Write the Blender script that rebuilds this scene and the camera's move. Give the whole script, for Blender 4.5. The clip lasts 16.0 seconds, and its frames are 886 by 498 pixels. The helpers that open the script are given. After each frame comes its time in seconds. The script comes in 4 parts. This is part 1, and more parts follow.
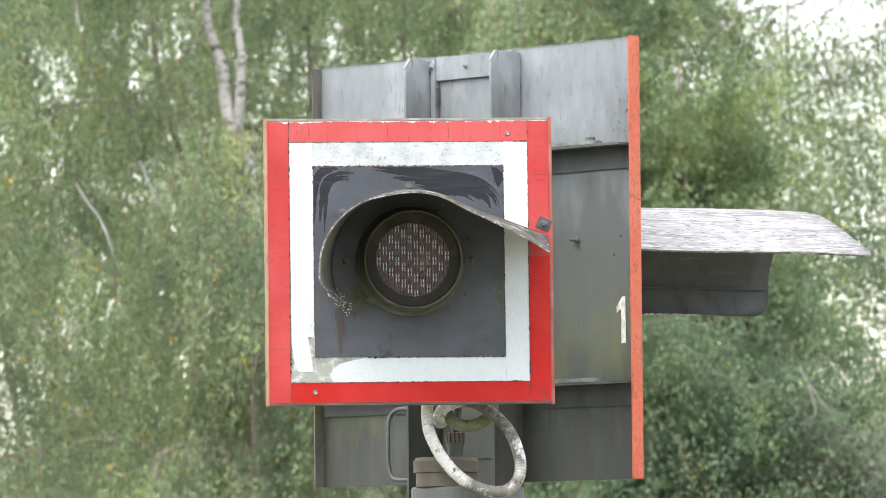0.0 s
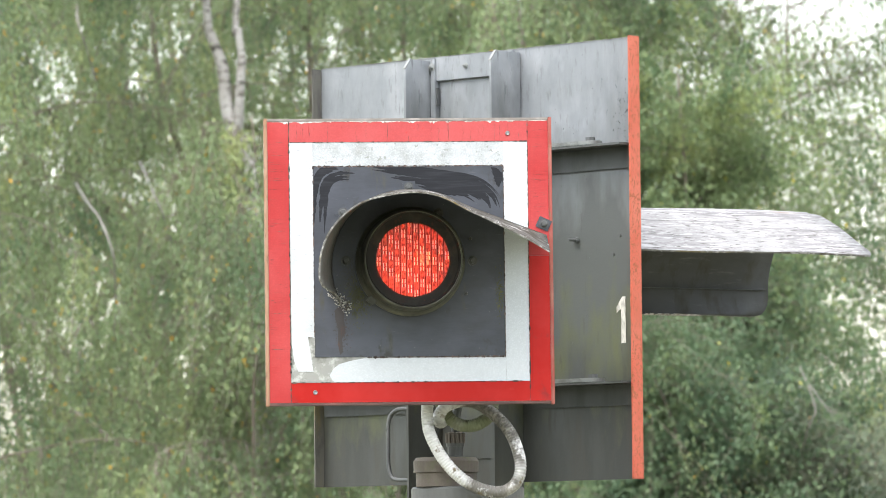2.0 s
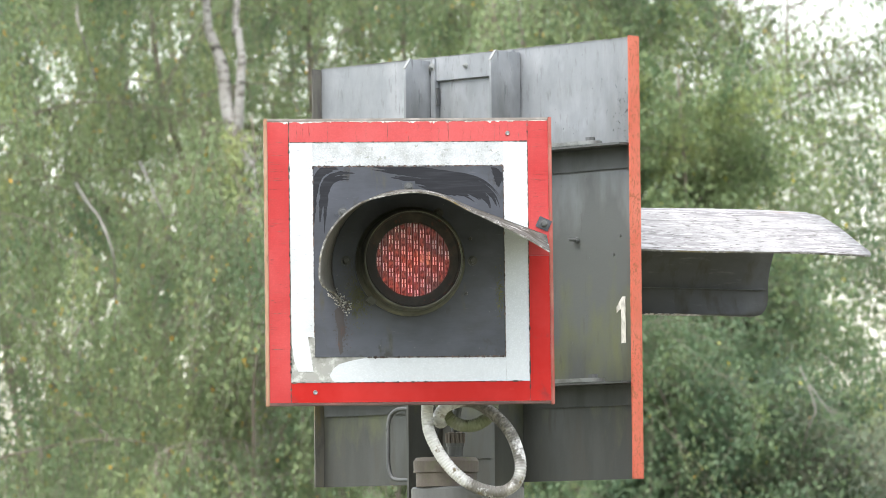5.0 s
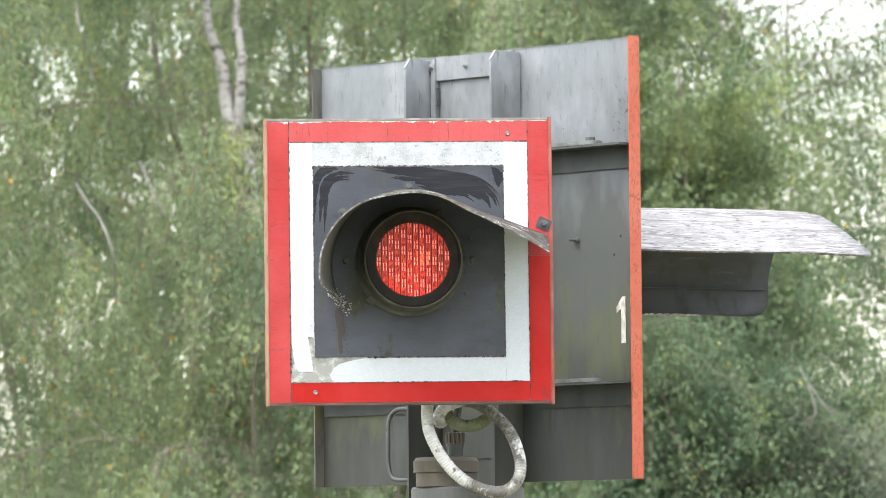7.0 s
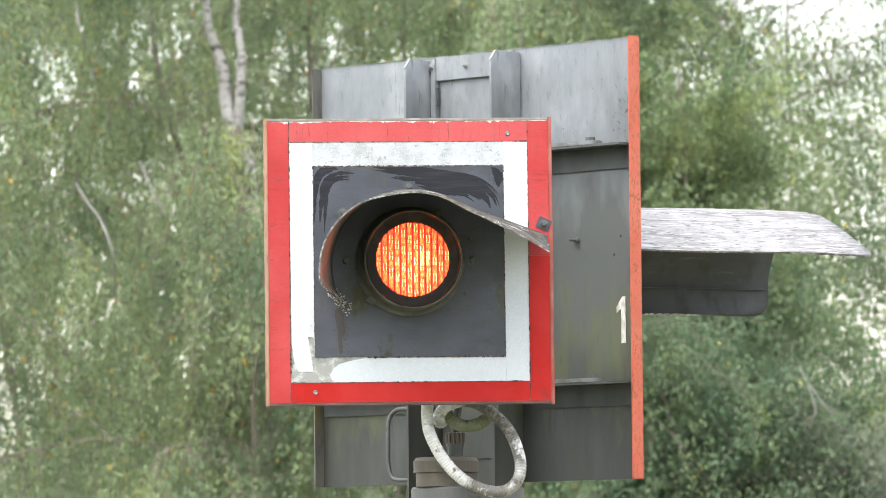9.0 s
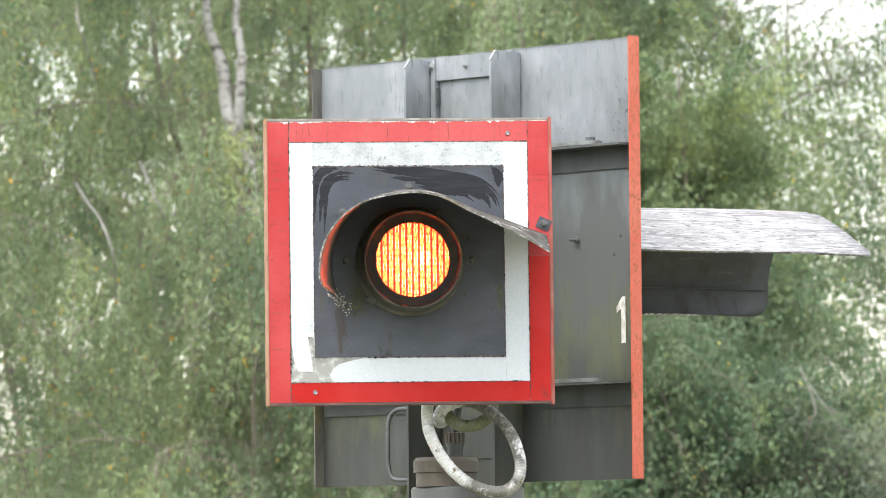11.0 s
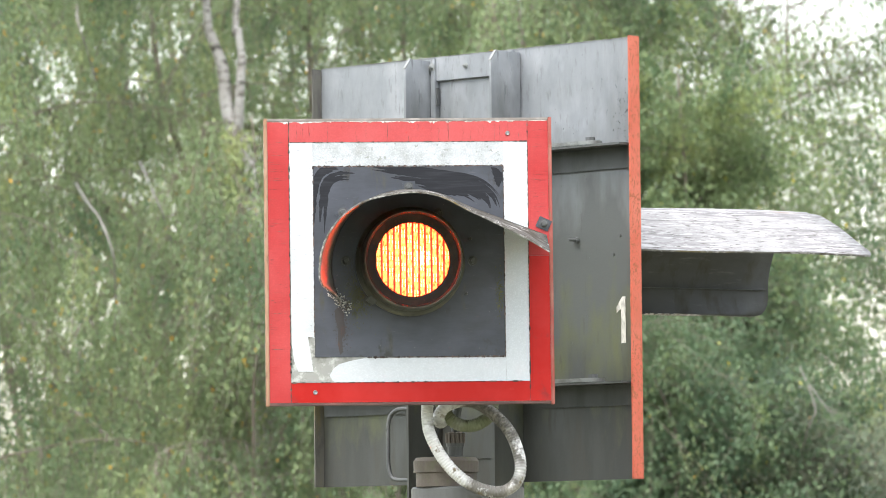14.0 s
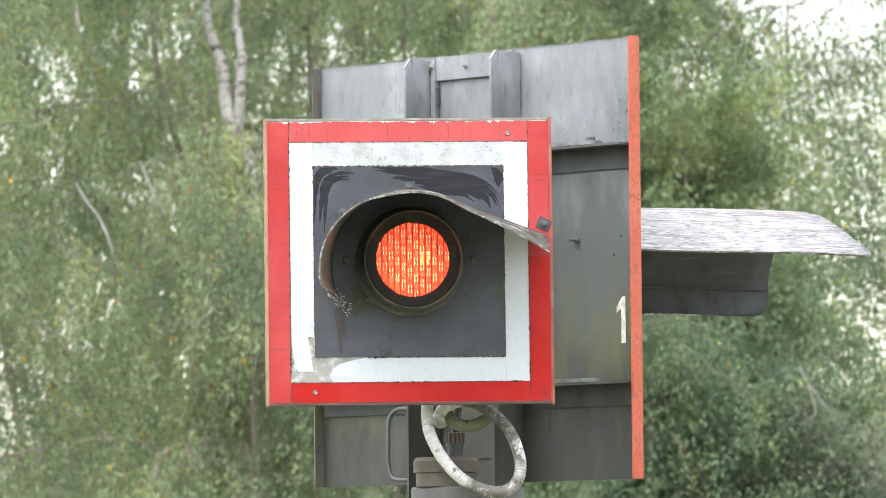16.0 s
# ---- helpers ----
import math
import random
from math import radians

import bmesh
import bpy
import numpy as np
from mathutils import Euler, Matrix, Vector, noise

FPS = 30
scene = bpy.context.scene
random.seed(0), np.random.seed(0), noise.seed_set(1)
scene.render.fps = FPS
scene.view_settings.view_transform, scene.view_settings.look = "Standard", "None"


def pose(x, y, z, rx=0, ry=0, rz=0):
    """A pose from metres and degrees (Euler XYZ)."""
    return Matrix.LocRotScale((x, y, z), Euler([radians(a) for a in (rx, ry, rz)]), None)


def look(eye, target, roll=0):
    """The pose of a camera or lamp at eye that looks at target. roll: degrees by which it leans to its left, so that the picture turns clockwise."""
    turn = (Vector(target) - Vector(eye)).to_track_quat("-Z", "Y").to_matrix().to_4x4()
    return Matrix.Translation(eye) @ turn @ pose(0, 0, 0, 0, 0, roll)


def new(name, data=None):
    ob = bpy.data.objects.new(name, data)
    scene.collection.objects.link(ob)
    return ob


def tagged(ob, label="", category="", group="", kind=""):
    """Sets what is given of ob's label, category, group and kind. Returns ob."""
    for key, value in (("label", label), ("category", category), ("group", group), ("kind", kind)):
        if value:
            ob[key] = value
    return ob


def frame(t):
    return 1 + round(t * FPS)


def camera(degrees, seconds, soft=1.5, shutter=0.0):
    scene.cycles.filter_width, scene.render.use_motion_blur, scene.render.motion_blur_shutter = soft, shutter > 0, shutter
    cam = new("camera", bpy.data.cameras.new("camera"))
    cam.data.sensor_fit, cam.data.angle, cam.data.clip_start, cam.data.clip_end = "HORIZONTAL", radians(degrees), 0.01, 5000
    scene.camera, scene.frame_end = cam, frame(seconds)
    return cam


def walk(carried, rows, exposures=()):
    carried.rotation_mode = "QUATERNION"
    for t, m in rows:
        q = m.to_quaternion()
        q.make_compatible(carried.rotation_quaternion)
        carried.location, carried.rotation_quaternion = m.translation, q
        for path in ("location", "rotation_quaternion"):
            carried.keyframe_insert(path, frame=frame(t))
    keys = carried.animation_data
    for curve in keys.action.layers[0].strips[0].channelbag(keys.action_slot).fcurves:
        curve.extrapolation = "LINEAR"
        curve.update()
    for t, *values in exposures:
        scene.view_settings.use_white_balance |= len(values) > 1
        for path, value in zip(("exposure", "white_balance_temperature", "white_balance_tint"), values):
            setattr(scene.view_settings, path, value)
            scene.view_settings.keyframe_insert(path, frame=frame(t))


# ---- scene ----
TAU = 2 * math.pi
EYE = pose(0, 0, 1.6, 90 + 3.7891) @ pose(0, 0, 0, 0, 0, -0.4927)
cam = camera(9.957, 16.0, soft=0.65)
cam.data.dof.use_dof = True
cam.data.dof.focus_distance = 10.7
cam.data.dof.aperture_fstop = 13.0
cam.data.dof.aperture_ratio = 1.2
walk(cam, [(0.0, EYE), (16.0, EYE)])

# ---- world, sun, exposure ----
SUN_ELEVATION, SUN_ROTATION = radians(66), radians(215)
world = bpy.data.worlds.new("overcast_sky")
scene.world = world
world.use_nodes = True
wn, wl = world.node_tree.nodes, world.node_tree.links
sky = wn.new("ShaderNodeTexSky")
sky.sky_type = "NISHITA"
sky.sun_disc = False
sky.sun_elevation, sky.sun_rotation = SUN_ELEVATION, SUN_ROTATION
sky.air_density, sky.dust_density, sky.ozone_density = 1.6, 1.0, 1.0
pale = wn.new("ShaderNodeHueSaturation")
pale.inputs["Saturation"].default_value = 0.36
wl.new(sky.outputs["Color"], pale.inputs["Color"])
wl.new(pale.outputs["Color"], wn["Background"].inputs["Color"])
wn["Background"].inputs["Strength"].default_value = 0.11
sun = new("sun", bpy.data.lights.new("sun", "SUN"))
sun.data.energy, sun.data.angle, sun.data.color = 1.5, radians(70), (1.0, 0.96, 0.9)
sun.matrix_world = look((0, 0, 30), (-30 / math.tan(SUN_ELEVATION) * math.sin(SUN_ROTATION), -30 / math.tan(SUN_ELEVATION) * math.cos(SUN_ROTATION), 0))
scene.view_settings.exposure = 2.28


# ---- materials ----
def rgb(c):
    return (*c, 1.0)


def material(name):
    m = bpy.data.materials.new(name)
    m.use_nodes = True
    return m, m.node_tree.nodes, m.node_tree.links, m.node_tree.nodes["Principled BSDF"]


def noise_at(nodes, links, scale, stretch=(1, 1, 1), detail=5.0, rough=0.6, shift=0.0, turn=0.0):
    co = nodes.new("ShaderNodeTexCoord")
    mp = nodes.new("ShaderNodeMapping")
    mp.inputs["Scale"].default_value = stretch
    mp.inputs["Location"].default_value = (shift, shift * 0.7, shift * 1.3)
    if turn:
        mp.vector_type = "TEXTURE"
        mp.inputs["Scale"].default_value = tuple(1.0 / k for k in stretch)
        mp.inputs["Rotation"].default_value = (0, 0, radians(turn))
    nz = nodes.new("ShaderNodeTexNoise")
    nz.inputs["Scale"].default_value = scale
    nz.inputs["Detail"].default_value = detail
    nz.inputs["Roughness"].default_value = rough
    links.new(co.outputs["Object"], mp.inputs["Vector"])
    links.new(mp.outputs["Vector"], nz.inputs["Vector"])
    return nz.outputs["Fac"]


def ramp(nodes, links, value, lo, hi):
    r = nodes.new("ShaderNodeMapRange")
    r.inputs["From Min"].default_value, r.inputs["From Max"].default_value = lo, hi
    links.new(value, r.inputs["Value"])
    return r.outputs["Result"]


def blend(nodes, links, fac, a, b):
    mx = nodes.new("ShaderNodeMix")
    mx.data_type = "RGBA"
    links.new(fac, mx.inputs["Factor"])
    for socket, c in ((mx.inputs[6], a), (mx.inputs[7], b)):
        if isinstance(c, tuple):
            socket.default_value = rgb(c)
        else:
            links.new(c, socket)
    return mx.outputs[2]


def surface(name, layers, roughness=0.6, metallic=0.0, bump=0.0, bump_scale=200.0, bump_stretch=(1, 1, 1), rough_span=0.15, gloss=0.5, turn=0.0):
    """layers: a base colour, then (colour, noise scale, stretch, from, to) rows laid over it."""
    m, n, l, b = material(name)
    colour = layers[0]
    for i, (c, scale, stretch, lo, hi) in enumerate(layers[1:]):
        colour = blend(n, l, ramp(n, l, noise_at(n, l, scale, stretch, shift=3.1 * i, turn=turn), lo, hi), colour, c)
    if isinstance(colour, tuple):
        b.inputs["Base Color"].default_value = rgb(colour)
    else:
        l.new(colour, b.inputs["Base Color"])
    b.inputs["Metallic"].default_value = metallic
    b.inputs["Specular IOR Level"].default_value = gloss
    rr = n.new("ShaderNodeMapRange")
    rr.inputs["To Min"].default_value, rr.inputs["To Max"].default_value = max(0.05, roughness - rough_span), min(1, roughness + rough_span)
    l.new(noise_at(n, l, 35.0, shift=9.0), rr.inputs["Value"])
    l.new(rr.outputs["Result"], b.inputs["Roughness"])
    if bump:
        bp = n.new("ShaderNodeBump")
        bp.inputs["Strength"].default_value, bp.inputs["Distance"].default_value = bump, 0.002
        l.new(noise_at(n, l, bump_scale, bump_stretch, shift=5.0, turn=turn), bp.inputs["Height"])
        l.new(bp.outputs["Normal"], b.inputs["Normal"])
    return m


MOSSY_STEEL = surface("mossy_grey_steel", [
    (0.060, 0.063, 0.060),
    ((0.040, 0.042, 0.038), 7.0, (2.0, 2.0, 0.5), 0.45, 0.62),
    ((0.09, 0.10, 0.045), 9.0, (2.0, 2.0, 0.45), 0.66, 0.80),
    ((0.07, 0.07, 0.06), 25.0, (1.5, 1.5, 0.5), 0.62, 0.74)], 0.65, bump=0.2, bump_scale=140)


def stained_shaded_back():
    """Grey board back: clean above, with moss, dirt runs and painted shade that thicken downwards in ragged patches."""
    m, n, l, b = material("stained_shaded_board_back")
    co = n.new("ShaderNodeTexCoord")
    sep = n.new("ShaderNodeSeparateXYZ")
    l.new(co.outputs["Object"], sep.inputs["Vector"])

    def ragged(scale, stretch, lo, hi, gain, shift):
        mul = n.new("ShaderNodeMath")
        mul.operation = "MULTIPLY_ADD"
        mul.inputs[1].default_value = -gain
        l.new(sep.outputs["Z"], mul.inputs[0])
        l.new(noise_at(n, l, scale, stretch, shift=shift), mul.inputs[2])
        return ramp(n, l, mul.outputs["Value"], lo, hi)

    c = blend(n, l, ramp(n, l, noise_at(n, l, 3.0, (1, 1, 0.7)), 0.40, 0.65), (0.150, 0.160, 0.172), (0.225, 0.236, 0.252))
    c = blend(n, l, ramp(n, l, noise_at(n, l, 6.0, (1, 1, 0.6), shift=17.0), 0.52, 0.72), c, (0.31, 0.32, 0.335))
    c = blend(n, l, ramp(n, l, noise_at(n, l, 90.0, (1, 1, 0.25), shift=23.0), 0.56, 0.70), c, (0.12, 0.125, 0.13))
    c = blend(n, l, ramp(n, l, noise_at(n, l, 40.0, (1, 1, 0.3), shift=2.0), 0.40, 0.80), c, (0.21, 0.22, 0.23))
    # Dirt that thickens downwards, with shade low on board and mast painted in.
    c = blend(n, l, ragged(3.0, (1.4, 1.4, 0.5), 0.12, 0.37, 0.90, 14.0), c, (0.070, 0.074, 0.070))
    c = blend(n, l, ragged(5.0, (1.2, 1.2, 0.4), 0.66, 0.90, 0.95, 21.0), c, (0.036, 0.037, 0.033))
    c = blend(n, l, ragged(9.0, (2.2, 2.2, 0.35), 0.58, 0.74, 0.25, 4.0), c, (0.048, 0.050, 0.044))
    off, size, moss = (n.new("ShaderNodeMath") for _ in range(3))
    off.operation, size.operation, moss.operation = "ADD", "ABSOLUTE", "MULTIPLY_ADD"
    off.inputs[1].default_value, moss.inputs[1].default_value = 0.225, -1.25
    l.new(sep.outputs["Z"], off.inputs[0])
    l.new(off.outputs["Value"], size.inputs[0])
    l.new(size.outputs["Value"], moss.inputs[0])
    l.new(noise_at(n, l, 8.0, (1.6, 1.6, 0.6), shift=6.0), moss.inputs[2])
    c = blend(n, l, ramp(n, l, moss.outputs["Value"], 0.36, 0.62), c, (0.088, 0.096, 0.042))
    c = blend(n, l, ragged(18.0, (1.8, 1.8, 0.35), 0.63, 0.76, 0.28, 8.0), c, (0.045, 0.043, 0.036))
    c = blend(n, l, ramp(n, l, noise_at(n, l, 70.0, (1, 1, 0.5), shift=11.0), 0.69, 0.74), c, (0.035, 0.035, 0.03))
    l.new(c, b.inputs["Base Color"])
    b.inputs["Roughness"].default_value = 0.5
    bp = n.new("ShaderNodeBump")
    bp.inputs["Strength"].default_value, bp.inputs["Distance"].default_value = 0.2, 0.002
    l.new(noise_at(n, l, 130.0), bp.inputs["Height"])
    l.new(bp.outputs["Normal"], b.inputs["Normal"])
    return m


BOARD_BACK = stained_shaded_back()
DARK_STEEL = surface("dark_grey_steel", [
    (0.060, 0.063, 0.064), ((0.095, 0.098, 0.095), 12.0, (1, 1, 0.5), 0.45, 0.7), ((0.04, 0.04, 0.035), 50.0, (1, 1, 1), 0.6, 0.72)], 0.6, bump=0.2)
BRIGHT_STEEL = surface("weathered_zinc", [
    (0.19, 0.197, 0.19), ((0.10, 0.10, 0.092), 30.0, (1, 1, 1), 0.45, 0.65), ((0.26, 0.267, 0.26), 8.0, (1, 1, 1), 0.5, 0.7)], 0.5, metallic=0.3, bump=0.25)
SALMON = surface("faded_orange_edge_paint", [
    (0.46, 0.090, 0.050),
    ((0.51, 0.135, 0.085), 5.0, (1, 1, 1), 0.4, 0.65),
    ((0.26, 0.075, 0.03), 180.0, (1, 1, 0.7), 0.535, 0.61),
    ((0.30, 0.12, 0.04), 7.0, (1, 1, 0.4), 0.56, 0.72),
    ((0.18, 0.07, 0.03), 420.0, (1, 1, 1), 0.58, 0.65)], 0.6, bump=0.3)
# Edging strips: darker red-brown on the right, tan left, dark brown below, grey above.
EDGE = surface("red_brown_rim", [
    (0.27, 0.052, 0.042), ((0.32, 0.13, 0.10), 20.0, (1, 1, 0.4), 0.45, 0.65), ((0.17, 0.10, 0.06), 60.0, (1, 1, 0.5), 0.55, 0.68)], 0.8)
EDGE_TAN = surface("bleached_tan_rim", [
    (0.30, 0.165, 0.10), ((0.38, 0.24, 0.17), 20.0, (1, 1, 0.4), 0.45, 0.65), ((0.17, 0.10, 0.06), 60.0, (1, 1, 0.5), 0.55, 0.68)], 0.8)
RIM_OCHRE = surface("worn_ochre_edge", [(0.105, 0.10, 0.085), ((0.20, 0.155, 0.045), 8.0, (1, 1, 0.4), 0.46, 0.60), ((0.07, 0.065, 0.06), 30.0, (1, 1, 0.4), 0.52, 0.66)], 0.8)
RIM_DARK = surface("dark_brown_lower_rim", [(0.085, 0.045, 0.038), ((0.16, 0.07, 0.06), 40.0, (0.4, 1, 1), 0.5, 0.7)], 0.7)
RIM_GREY = surface("worn_rim_steel", [(0.2, 0.17, 0.15), ((0.35, 0.32, 0.3), 40.0, (0.4, 1, 1), 0.5, 0.7)], 0.6)
# Paler red for the upper and left tapes, deeper red for the lower ones.
PALE_RED_V = surface("pale_red_tape_upright", [
    (0.38, 0.032, 0.032), ((0.44, 0.058, 0.058), 4.0, (1, 1, 1), 0.4, 0.6), ((0.36, 0.030, 0.030), 60.0, (0.25, 1, 4.0), 0.62, 0.74),
    ((0.30, 0.03, 0.03), 26.0, (0.7, 1, 9.0), 0.715, 0.73)], 0.42, bump=0.12, bump_scale=60, bump_stretch=(0.3, 1, 5), gloss=0.25)
PALE_RED_H = surface("pale_red_tape_level", [
    (0.42, 0.055, 0.056), ((0.48, 0.085, 0.085), 4.0, (1, 1, 1), 0.4, 0.6),
    ((0.30, 0.03, 0.03), 22.0, (9.0, 1, 0.8), 0.69, 0.71), ((0.55, 0.05, 0.05), 90.0, (1, 1, 1), 0.66, 0.74)], 0.42, bump=0.2, bump_scale=60, gloss=0.25)
RED = surface("red_tape", [
    (0.35, 0.009, 0.006), ((0.40, 0.020, 0.017), 6.0, (1, 1, 1), 0.45, 0.65), ((0.42, 0.06, 0.06), 20.0, (0.5, 1, 1), 0.66, 0.76), ((0.17, 0.025, 0.025), 13.0, (1, 1, 1), 0.64, 0.76)], 0.45, bump=0.08, gloss=0.2)
WHITE = surface("white_reflective_tape", [
    (0.555, 0.575, 0.60), ((0.48, 0.50, 0.525), 10.0, (1, 1, 1), 0.5, 0.75), ((0.45, 0.46, 0.45), 120.0, (1, 1, 1), 0.68, 0.76)], 0.4, bump=0.12, bump_scale=300)
WORN_WHITE = surface("worn_white_tape", [
    (0.50, 0.52, 0.54), ((0.37, 0.38, 0.37), 16.0, (1, 1, 1), 0.45, 0.65), ((0.30, 0.31, 0.29), 110.0, (1, 1, 1), 0.61, 0.67)], 0.5, bump=0.3, bump_scale=260)


def honeycomb(m, scale=230.0, depth=0.90):
    """The faint cell pattern of reflective tape."""
    n, l = m.node_tree.nodes, m.node_tree.links
    b = n["Principled BSDF"]
    source = b.inputs["Base Color"].links[0].from_socket
    co = n.new("ShaderNodeTexCoord")
    vo = n.new("ShaderNodeTexVoronoi")
    vo.feature = "DISTANCE_TO_EDGE"
    vo.inputs["Scale"].default_value = scale
    vo.inputs["Randomness"].default_value = 0.25
    l.new(co.outputs["Object"], vo.inputs["Vector"])
    mul = n.new("ShaderNodeMix")
    mul.data_type, mul.blend_type = "RGBA", "MULTIPLY"
    mul.inputs["Factor"].default_value = 1.0
    l.new(source, mul.inputs[6])
    l.new(blend(n, l, ramp(n, l, vo.outputs["Distance"], 0.02, 0.12), (depth, depth, depth), (1.0, 1.0, 1.0)), mul.inputs[7])
    l.new(mul.outputs[2], b.inputs["Base Color"])


honeycomb(WHITE, 300.0, 0.86)
honeycomb(WORN_WHITE, 300.0, 0.76)
honeycomb(PALE_RED_V, 300.0, 0.88)
honeycomb(PALE_RED_H, 300.0, 0.86)
RESIDUE = surface("grey_tape_residue", [
    (0.27, 0.27, 0.25), ((0.42, 0.42, 0.40), 60.0, (1, 1, 1), 0.5, 0.62), ((0.13, 0.125, 0.11), 25.0, (1, 1, 1), 0.52, 0.66)], 0.8, bump=0.4)
CHIP = surface("chipped_white_primer", [(0.66, 0.64, 0.61), ((0.36, 0.29, 0.26), 150.0, (1, 1, 1), 0.48, 0.58), ((0.14, 0.10, 0.09), 330.0, (1, 1, 1), 0.55, 0.62)], 0.8)
SLATE = surface("brushed_slate_paint", [
    (0.035, 0.038, 0.048),
    ((0.056, 0.060, 0.076), 5.0, (1, 1, 1.6), 0.42, 0.62),
    ((0.034, 0.035, 0.040), 7.0, (0.8, 1, 1.4), 0.52, 0.72),
    ((0.085, 0.088, 0.102), 80.0, (0.25, 1, 1.6), 0.64, 0.78),
    ((0.055, 0.052, 0.036), 11.0, (2, 1, 0.6), 0.60, 0.72), ((0.026, 0.025, 0.024), 24.0, (1, 1, 0.7), 0.60, 0.70), ((0.16, 0.16, 0.16), 170.0, (1, 1, 1), 0.715, 0.74)], 0.45, bump=0.2, bump_scale=60, bump_stretch=(0.35, 1, 1.6))
STROKE = surface("dark_fresh_paint", [(0.012, 0.0125, 0.016), ((0.024, 0.025, 0.030), 50.0, (0.15, 1, 2.2), 0.5, 0.7)], 0.6, gloss=0.25, bump=0.25, bump_scale=60, bump_stretch=(0.15, 1, 2.5))
RUST = surface("rust_streak", [(0.052, 0.045, 0.045), ((0.085, 0.045, 0.035), 45.0, (1, 1, 0.3), 0.48, 0.60)], 0.85)
MOSS = surface("olive_moss", [(0.060, 0.060, 0.022), ((0.105, 0.105, 0.035), 60.0, (1, 1, 1), 0.45, 0.62)], 0.95, bump=0.4)
LICHEN = surface("lichen_crust", [(0.42, 0.41, 0.37), ((0.06, 0.05, 0.04), 150.0, (1, 1, 1), 0.48, 0.55)], 0.95, bump=0.6)
BLACK = surface("black_lamp_paint", [
    (0.042, 0.042, 0.038), ((0.072, 0.072, 0.060), 15.0, (1, 1, 1), 0.45, 0.65), ((0.075, 0.075, 0.03), 22.0, (1, 1, 1), 0.63, 0.74)], 0.5, bump=0.2)
BEZEL = surface("olive_worn_bezel", [
    (0.064, 0.063, 0.048), ((0.125, 0.125, 0.080), 12.0, (1, 1, 1), 0.5, 0.68), ((0.02, 0.018, 0.015), 30.0, (1, 1, 1), 0.55, 0.7)], 0.45, bump=0.15)
RING = surface("black_rusty_ring", [
    (0.030, 0.027, 0.024), ((0.055, 0.044, 0.034), 20.0, (1, 1, 1), 0.5, 0.68), ((0.09, 0.035, 0.025), 60.0, (1, 1, 1), 0.60, 0.70)], 0.75, bump=0.2, gloss=0.12)
DIRT = surface("dark_joint_dirt", [(0.035, 0.026, 0.022), ((0.13, 0.09, 0.075), 90.0, (1, 1, 1), 0.45, 0.6)], 0.9)
POST_STEEL = surface("shaded_post_paint", [
    (0.088, 0.088, 0.084), ((0.118, 0.118, 0.112), 6.0, (1, 1, 0.4), 0.4, 0.65), ((0.07, 0.07, 0.06), 30.0, (1, 1, 0.3), 0.60, 0.72)], 0.6, bump=0.2)
HOOD_IN = surface("dark_hood_inside", [
    (0.135, 0.126, 0.118), ((0.090, 0.084, 0.070), 9.0, (1, 1, 1), 0.42, 0.62), ((0.19, 0.185, 0.175), 60.0, (1, 0.3, 1), 0.62, 0.74)], 0.6, bump=0.2)
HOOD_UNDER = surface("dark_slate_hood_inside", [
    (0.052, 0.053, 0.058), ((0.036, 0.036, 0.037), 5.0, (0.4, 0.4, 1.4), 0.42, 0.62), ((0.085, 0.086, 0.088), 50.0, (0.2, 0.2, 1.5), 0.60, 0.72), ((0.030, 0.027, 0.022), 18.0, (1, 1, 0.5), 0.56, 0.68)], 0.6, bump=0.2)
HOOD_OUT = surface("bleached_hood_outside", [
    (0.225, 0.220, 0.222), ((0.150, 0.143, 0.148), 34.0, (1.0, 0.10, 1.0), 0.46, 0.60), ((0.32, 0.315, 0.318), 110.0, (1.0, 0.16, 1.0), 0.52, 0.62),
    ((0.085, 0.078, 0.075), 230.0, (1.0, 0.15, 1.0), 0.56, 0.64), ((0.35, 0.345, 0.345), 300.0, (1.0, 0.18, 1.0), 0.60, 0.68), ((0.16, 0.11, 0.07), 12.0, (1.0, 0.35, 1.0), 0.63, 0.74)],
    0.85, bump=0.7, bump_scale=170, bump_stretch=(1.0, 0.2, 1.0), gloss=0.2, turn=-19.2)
HOOD_WORN = surface("scratched_hood_edge", [
    (0.060, 0.056, 0.050), ((0.115, 0.108, 0.10), 16.0, (1, 0.4, 1), 0.45, 0.65), ((0.030, 0.025, 0.018), 28.0, (1, 0.6, 1), 0.46, 0.56), ((0.40, 0.39, 0.38), 45.0, (1.0, 0.6, 1.0), 0.61, 0.66)], 0.8, bump=0.6, gloss=0.25)
HOOD_RIM = surface("bare_hood_rim", [(0.125, 0.120, 0.108), ((0.30, 0.29, 0.275), 90.0, (1, 1, 1), 0.50, 0.60), ((0.060, 0.050, 0.035), 30.0, (1, 1, 1), 0.50, 0.62), ((0.13, 0.10, 0.035), 9.0, (1, 1, 1), 0.54, 0.66)], 0.75, bump=0.4)
BROWN_CAP = surface("mossy_brown_cap", [
    (0.082, 0.066, 0.052), ((0.125, 0.105, 0.086), 12.0, (1, 1, 1), 0.45, 0.65), ((0.09, 0.09, 0.05), 20.0, (1, 1, 1), 0.52, 0.66)], 0.8, bump=0.4)
